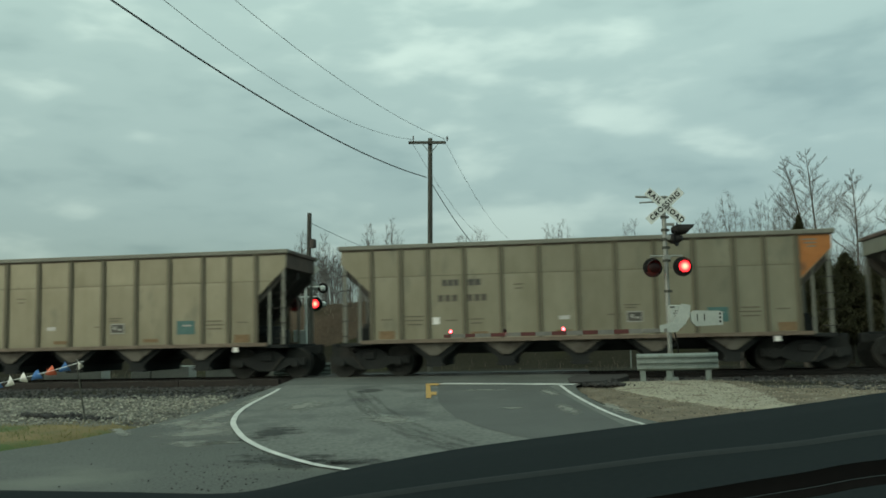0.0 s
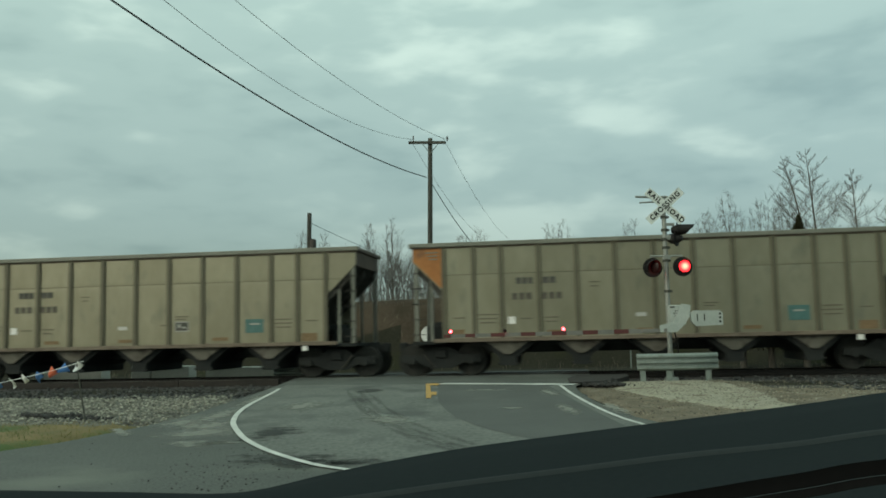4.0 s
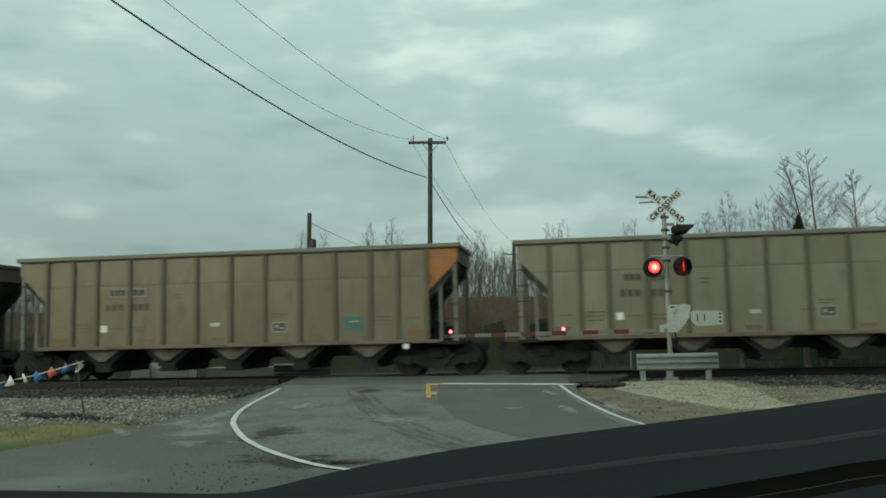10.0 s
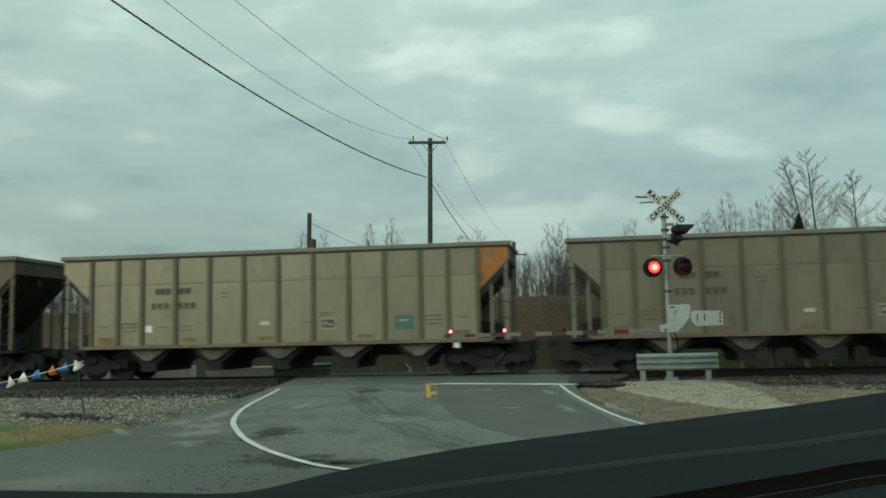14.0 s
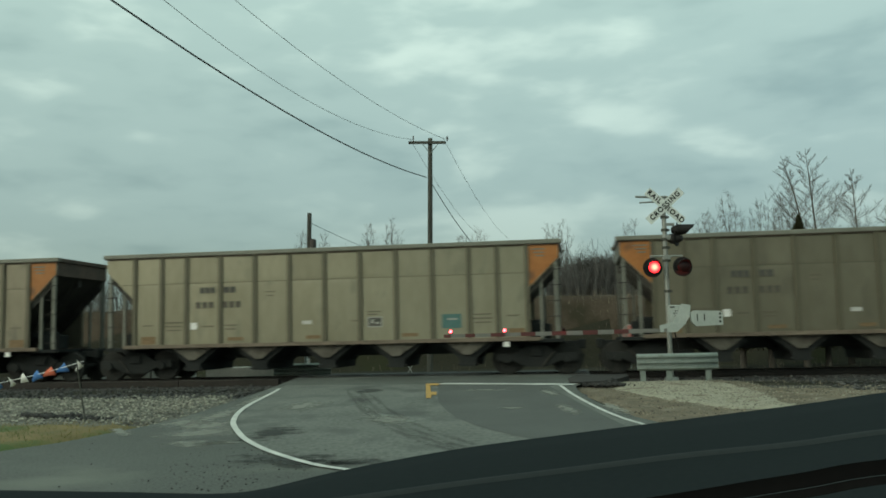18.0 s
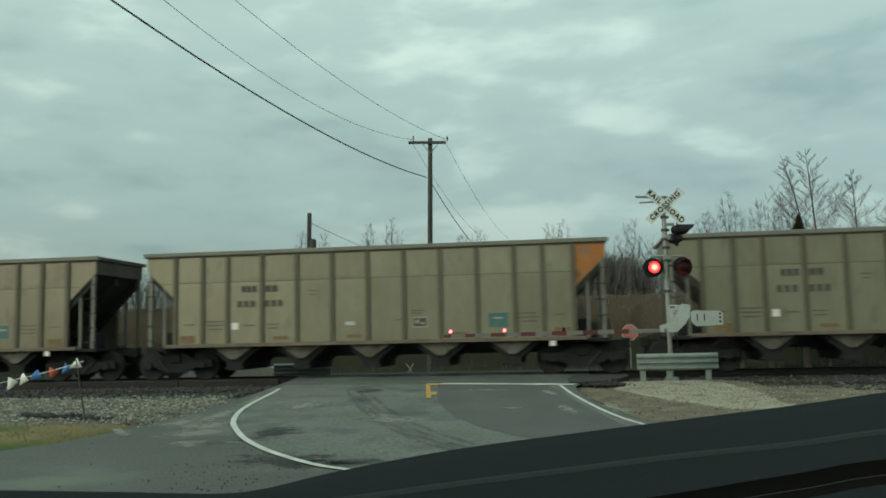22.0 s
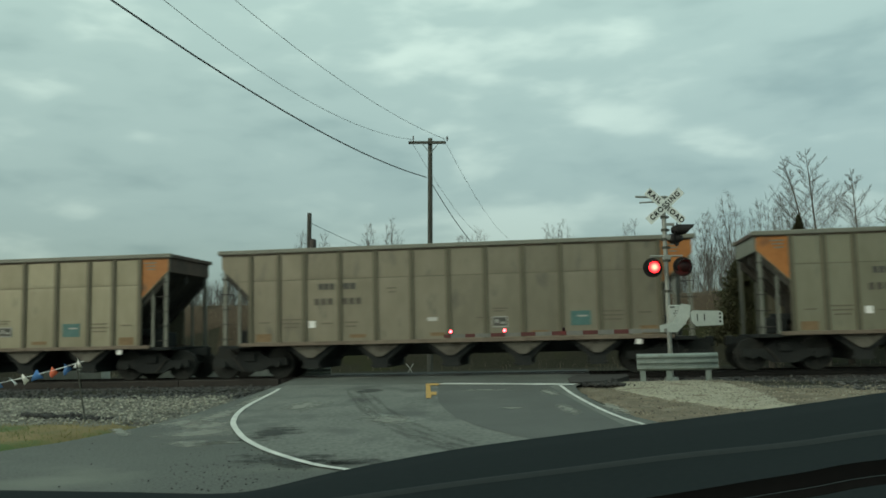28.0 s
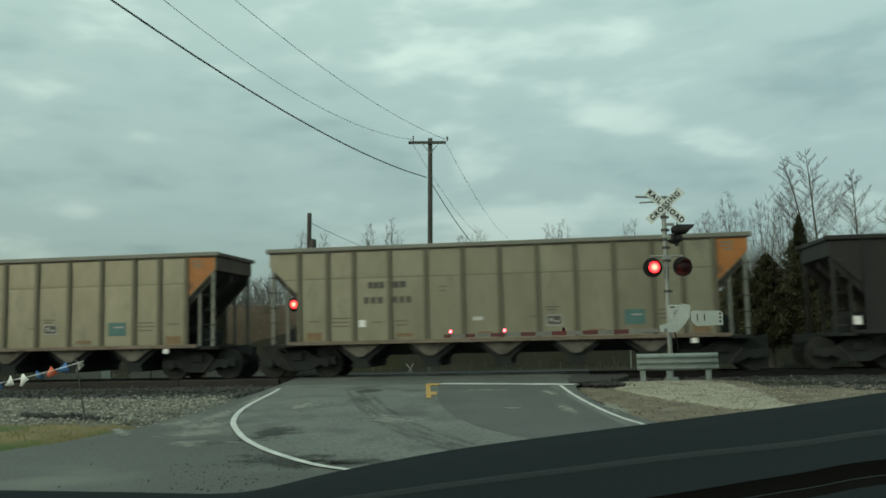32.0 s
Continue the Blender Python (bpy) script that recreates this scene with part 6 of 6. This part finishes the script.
def thicket():
    """Grey brush behind the bank, one mesh of thin stems."""
    r = random.Random(8)
    segs = []
    for _ in range(3600):
        x, y = r.uniform(-46, 44), r.uniform(48.5, 66)
        z = ground_z(x, y)
        p = Vector((x, y, z - 0.1))
        h = r.uniform(0.8, 3.2) * (1.4 if y > 56 else 1.0) * (0.6 if x < -0.16 * y else 1.0)
        d = Vector((r.gauss(0, 0.16), r.gauss(0, 0.16), 1)).normalized()
        rad = r.uniform(0.013, 0.034)
        q = p + d * h * 0.5
        segs.append((p, q, rad, rad * 0.7, 3))
        for _ in range(3):
            d2 = (d + Vector((r.gauss(0, 0.35), r.gauss(0, 0.35), 0.2))).normalized()
            s = q + d2 * h * r.uniform(0.3, 0.6)
            segs.append((q, s, rad * 0.6, 0.004, 3))
            for _ in range(2):
                d3 = (d2 + Vector((r.gauss(0, 0.4), r.gauss(0, 0.4), 0.1))).normalized()
                segs.append((q.lerp(s, 0.5), q.lerp(s, 0.5) + d3 * h * 0.3, rad * 0.4, 0.003, 3))
    for _ in range(2600):
        a, rr = r.uniform(0, 6.28), math.sqrt(r.random())
        x, y = 9.9 + 3.2 * rr * math.cos(a), 55 + 2.2 * rr * math.sin(a)
        h = 3.7 * (1 - 0.6 * rr * rr) * r.uniform(0.75, 1.0)
        p = Vector((x, y, ground_z(x, y) - 0.1))
        q = p + Vector((r.gauss(0, 0.12), r.gauss(0, 0.12), 0.55)) * h
        segs.append((p, q, 0.03, 0.02, 3))
        for _ in range(4):
            s = q + Vector((r.gauss(0, 0.22), r.gauss(0, 0.22), 0.42)) * h * r.uniform(0.5, 1.0)
            segs.append((q, s, 0.018, 0.007, 3))
    me = tube_mesh(segs, M["brush"], "brush")
    tagged(new("brush", me), "grey-brown thicket of bare brush behind the bank", "brush", kind="stuff")
    verts, faces = [], []
    for _ in range(6000):
        x, y = r.uniform(-40, 40), 0
        d = r.gauss(18.6, 0.7) if r.random() < 0.75 else r.uniform(8, 18)
        y = TRACK.y - SLOPE * x + d * 1.016
        if d < 14 and -6 < x < 4:
            continue
        z = ground_z(x, y)
        h = r.uniform(0.10, 0.42)
        a = r.uniform(0, 6.28)
        w = 0.012
        n = len(verts)
        verts += [(x - math.cos(a) * w, y - math.sin(a) * w, z - 0.03), (x + math.cos(a) * w, y + math.sin(a) * w, z - 0.03), (x + r.gauss(0, 0.10), y + r.gauss(0, 0.10), z + h)]
        faces.append((n, n + 1, n + 2))
    sheet_object("dry_weeds", verts, faces, M["weed"], "pale dry weeds along the top of the bank", "weeds", "stuff")


thicket()


def cedar(x, y, height, width, seed, taper=0.75):
    z = ground_z(x, y)
    r = random.Random(seed)
    tree = thing("cedar_tree", pose(x, y, z), "dark green conical cedar standing behind the track", "tree")
    segs = [(Vector((0, 0, -0.1)), Vector((0.05, 0, height * 0.96)), 0.16, 0.02, 8)]
    verts, faces = [], []
    for i in range(300):
        t = i / 300
        zz = height * (0.16 + 0.82 * t)
        a = i * 2.39996 + r.uniform(-0.4, 0.4)
        ln = width / 2 * (1 - t) ** taper * r.uniform(0.6, 1.1) + 0.03
        d = Vector((math.cos(a), math.sin(a), 0.35))
        base, tip = Vector((0, 0, zz)), Vector((0, 0, zz)) + d * ln
        segs.append((base, tip, 0.022, 0.006, 3))
        for _ in range(190):
            c = base.lerp(tip, r.uniform(0.15, 1.05)) + Vector((r.gauss(0, 0.10), r.gauss(0, 0.10), r.gauss(0, 0.10))) * (1.1 - t)
            s = r.uniform(0.020, 0.042) * (1 - 0.3 * t)
            o = [Vector((r.gauss(0, 1), r.gauss(0, 1), r.gauss(0, 1) + 0.3)) * s for _ in range(3)]
            n = len(verts)
            verts += [(c + q)[:] for q in o]
            faces.append((n, n + 1, n + 2))
    part("trunk", tube_mesh(segs, M["bark"], "trunk"), None, tree, "trunk and boughs")
    me = bpy.data.meshes.new("crown")
    me.from_pydata(verts, [], faces)
    me.materials.append(M["cedar"])
    smooth(me)
    me.normals_split_custom_set_from_vertices([Vector((v.co.x, v.co.y, 0.7 * width)).normalized() for v in me.vertices])
    part("crown", me, None, tree, "dense dark green sprays")


cedar(15.05, 37.0, 6.5, 3.9, 3, 1.1)
cedar(13.8, 37.6, 4.9, 3.6, 4)
cedar(12.7, 37.9, 4.7, 3.4, 8)
cedar(15.6, 38.4, 4.6, 3.6, 9)
cedar(16.3, 37.8, 4.8, 3.2, 6)
cedar(17.5, 38.3, 4.9, 3.6, 12)
cedar(18.9, 37.9, 4.7, 3.8, 13)


# ---------------------------------------------------------------- pennants by the drive
STRING_TOP = Vector((-5.60, 13.75, 0.98))
PENNANTS = []


def make_pennants():
    stake = thing("stake", pose(-5.66, 13.95, 0.0), "thin leaning wooden stake holding a pennant string", "stake")
    part("rod", rod(bmesh.new(), (0.05, 0.0, -0.15), (-0.06, -0.2, 1.0), 0.014, 0.011, 8), M["pole_wood"], stake)
    line = thing("pennant_string", pose(*STRING_TOP), "string of red, white and blue plastic pennants", "pennant string")
    end = Vector((-5.2, -0.9, 0.0))
    def on(t):
        p = end * t
        p.z -= 4 * 0.42 * t * (1 - t) - 0.9 * t * 0
        return p
    bm = bmesh.new()
    for i in range(40):
        rod(bm, on(i / 40), on((i + 1) / 40), 0.006, None, 5, False)
    part("string", bm, M["pen_white"], line, "thin white string")
    rnd = random.Random(2)
    cols = ["pen_white", "pen_blue", "pen_red", "pen_blue", "pen_white", "pen_white", "pen_blue", "pen_red", "pen_white", "pen_blue"]
    for i, c in enumerate(cols):
        t = 0.012 + i * 0.036
        w, ln = 0.17, 0.165
        bm = bmesh.new()
        n = 5
        rows = []
        for k in range(n + 1):
            s = k / n
            ww = w / 2 * (1 - s * 0.92)
            yy = 0.03 * math.sin(s * 4 + i)
            rows.append([bm.verts.new((-ww, yy, -ln * s)), bm.verts.new((ww, yy + 0.02 * s, -ln * s)),
                         bm.verts.new((ww, yy + 0.02 * s + 0.003, -ln * s)), bm.verts.new((-ww, yy + 0.003, -ln * s))])
        for a, b in zip(rows, rows[1:]):
            for k in range(4):
                bm.faces.new((a[k], b[k], b[(k + 1) % 4], a[(k + 1) % 4]))
        at = on(t)
        pn = part("pennant", bm, M[c], line, {"pen_white": "white", "pen_blue": "blue", "pen_red": "orange-red"}[c] + " triangular pennant",
                  pose(*at, 0, 25, -12), True)
        PENNANTS.append((pn, at))


make_pennants()


# ---------------------------------------------------------------- the dashboard in front of the camera
def make_dash():
    crest = [(-0.52, 1.050), (-0.352, 1.0455), (-0.245, 1.042), (-0.191, 1.0465), (-0.114, 1.063), (0.006, 1.083), (0.126, 1.097), (0.246, 1.11),
             (0.367, 1.123), (0.519, 1.14)]
    ridge = [(-0.409, 1.069), (-0.278, 1.068), (-0.193, 1.066), (-0.151, 1.066), (-0.09, 1.07), (0.004, 1.081), (0.099, 1.091), (0.193, 1.101),
             (0.288, 1.109), (0.407, 1.121)]
    lip = [(-0.36, 1.052), (-0.244, 1.054), (-0.17, 1.055), (-0.133, 1.055), (-0.079, 1.058), (0.003, 1.064), (0.086, 1.074), (0.169, 1.085),
           (0.253, 1.097), (0.357, 1.109)]
    def chain(pts, y):
        (x0, z0), (x1, z1) = pts[0], pts[-1]
        pts = [(-0.72, z0)] + pts + [(0.72, z1 + (0.72 - x1) * 0.04)]
        return curve_through([(x, y, z) for x, z in pts], 6)
    a, b, c = chain(crest, 0.95), chain(ridge, 0.75), chain(lip, 0.66)
    dash = thing("dashboard", VIEW @ look(EYE, (0.0, 10.0, 1.2 + 10.0 * 159 / 1560), -0.98).inverted(), "dark grey car dashboard reaching up to the windscreen", "dashboard")
    def skin(bm, chains, close=False):
        rows = [[bm.verts.new(p) for p in ch] for ch in chains]
        for r0, r1 in zip(rows, rows[1:]):
            for k in range(len(r0) - 1):
                bm.faces.new((r0[k], r0[k + 1], r1[k + 1], r1[k]))
    def shift(ch, dy, dz):
        return [v + Vector((0, dy, dz)) for v in ch]
    mid = [p.lerp(q, 0.5) + Vector((0, 0, 0.004)) for p, q in zip(a, b)]
    low = [Vector((p.x, 0.97, 0.0)) for p in a]
    bm = bmesh.new()
    skin(bm, [low, shift(a, 0.02, -0.10), shift(a, 0.012, -0.012), shift(a, 0.004, -0.002), a, mid, shift(b, 0.006, 0.0005), b])
    part("top_pad", bm, M["dash"], dash, "dark grained dash top", None, True)
    bm = bmesh.new()
    skin(bm, [b, shift(b, -0.004, 0.0012), shift(b, -0.009, 0.0006), shift(b, -0.012, -0.002)])
    # the ridge's highlight is put in by its lighter colour
    part("seam_ridge", bm, M["dash_ridge"], dash, "slightly raised seam with a painted highlight", None, True)
    bm = bmesh.new()
    c2 = [v + Vector((0, 0.012, 0.0)) for v in c]
    skin(bm, [shift(b, -0.012, -0.002), c2, c])
    part("lower_pad", bm, M["dash"], dash, "", None, True)
    bm = bmesh.new()
    skin(bm, [c, shift(c, 0.002, -0.006), shift(c, 0.003, -0.034), shift(c, -0.012, -0.034), shift(c, -0.015, -0.008)])
    part("groove", bm, M["dash_black"], dash, "black groove", None, True)
    bm = bmesh.new()
    skin(bm, [shift(c, -0.015, -0.008), shift(c, -0.0158, -0.0078), shift(c, -0.0166, -0.0082)])
    part("groove_lip", bm, M["dash_ridge"], dash, "thin lip between two grooves", None, True)
    bm = bmesh.new()
    skin(bm, [shift(c, -0.0166, -0.0082), shift(c, -0.017, -0.034), shift(c, -0.024, -0.034), shift(c, -0.0255, -0.0125)])
    part("groove", bm, M["dash_black"], dash, "narrow black groove", None, True)
    bm = bmesh.new()
    skin(bm, [shift(c, -0.0255, -0.0125), shift(c, -0.05, -0.016), shift(c, -0.20, -0.036), [Vector((p.x, 0.40, 0.0)) for p in c]])
    ends = [low, shift(a, 0.02, -0.10), a, mid, b, c, shift(c, -0.05, -0.016), shift(c, -0.20, -0.036), [Vector((p.x, 0.40, 0.0)) for p in c]]
    for k in (0, -1):
        bm.faces.new([bm.verts.new(ch[k]) for ch in ends])
    part("lower_dash", bm, M["dash"], dash, "", None, True)


make_dash()


# ---------------------------------------------------------------- what moves
FLASH_PERIOD, FLASH_FIRST = 1.0195, 0.87


def flash_rows(first_on, last_off, at):
    """Rows for a two-faced lens: it turns its lit face forward at each beginning and away at each end."""
    turns = []
    t = first_on - 2 * FLASH_PERIOD
    while t < 33:
        turns += [t, t + last_off]
        t += FLASH_PERIOD
    rows, angle = [], 0.0
    events = [(frame(t), k % 2) for k, t in enumerate(turns)]
    lit_now = False
    for f, k in events:
        if f <= 4:
            lit_now = k == 0
    angle = 0.0 if lit_now else 180.0
    rows.append((0.0, at @ pose(0, 0, 0, 0, 0, angle)))
    for f, k in events:
        if f <= 4 or f + 1 > 961:
            continue
        for j in range(4):
            rows.append(((f - 2 + j) / FPS, at @ pose(0, 0, 0, 0, 0, angle + 60 * j)))
        angle += 180
    rows.append((32.0, at @ pose(0, 0, 0, 0, 0, angle)))
    return rows


def motions():
    # the train
    for i, car in CARS.items():
        walk(car, [(t, pose(*beside(u + CAR * i + SLACK.get(i, 0.0) + BODY / 2, 0, RAIL_TOP), 0, 0, TURN)) for t, u in enumerate(START)])
    # wheels turn while their car passes the crossing
    for i, car in CARS.items():
        t_mid = (START[0] + CAR * i + BODY / 2) / 15.6
        f0, f1 = max(2, frame(t_mid - 1.5)), min(960, frame(t_mid + 1.6))
        for ws in [o for o in car.children_recursive if o.name.startswith("wheelset")]:
            at = ws.matrix_basis.copy()
            step = -65.2
            rows = [(0.0, at)]
            for f in range(f0, f1):
                rows.append(((f - 1) / FPS, at @ Matrix.Rotation(radians(step * (f - f0)), 4, "Y")))
            rows.append((32.0, rows[-1][1]))
            walk(ws, rows)
    # flashing lamps
    half = FLASH_PERIOD / 2
    for key, obs in FLASH.items():
        for ob in obs:
            at = ob.matrix_basis.copy()
            if key == "right":
                walk(ob, flash_rows(FLASH_FIRST - 0.05, half + 0.06, at))
            elif key == "left":
                walk(ob, flash_rows(FLASH_FIRST - half - 0.05, half + 0.10, at))
            elif key == "gate_right":
                walk(ob, flash_rows(FLASH_FIRST - 0.10, half, at))
            elif key == "gate_left":
                walk(ob, flash_rows(FLASH_FIRST - half - 0.10, half, at))
    # pennants flutter
    rnd = random.Random(77)
    for pn, at in PENNANTS:
        rows = []
        for k in range(65):
            rows.append((k * 0.5, pose(*at, rnd.uniform(-30, 40), rnd.uniform(22, 66), rnd.uniform(-25, 5))))
        walk(pn, rows)


motions()
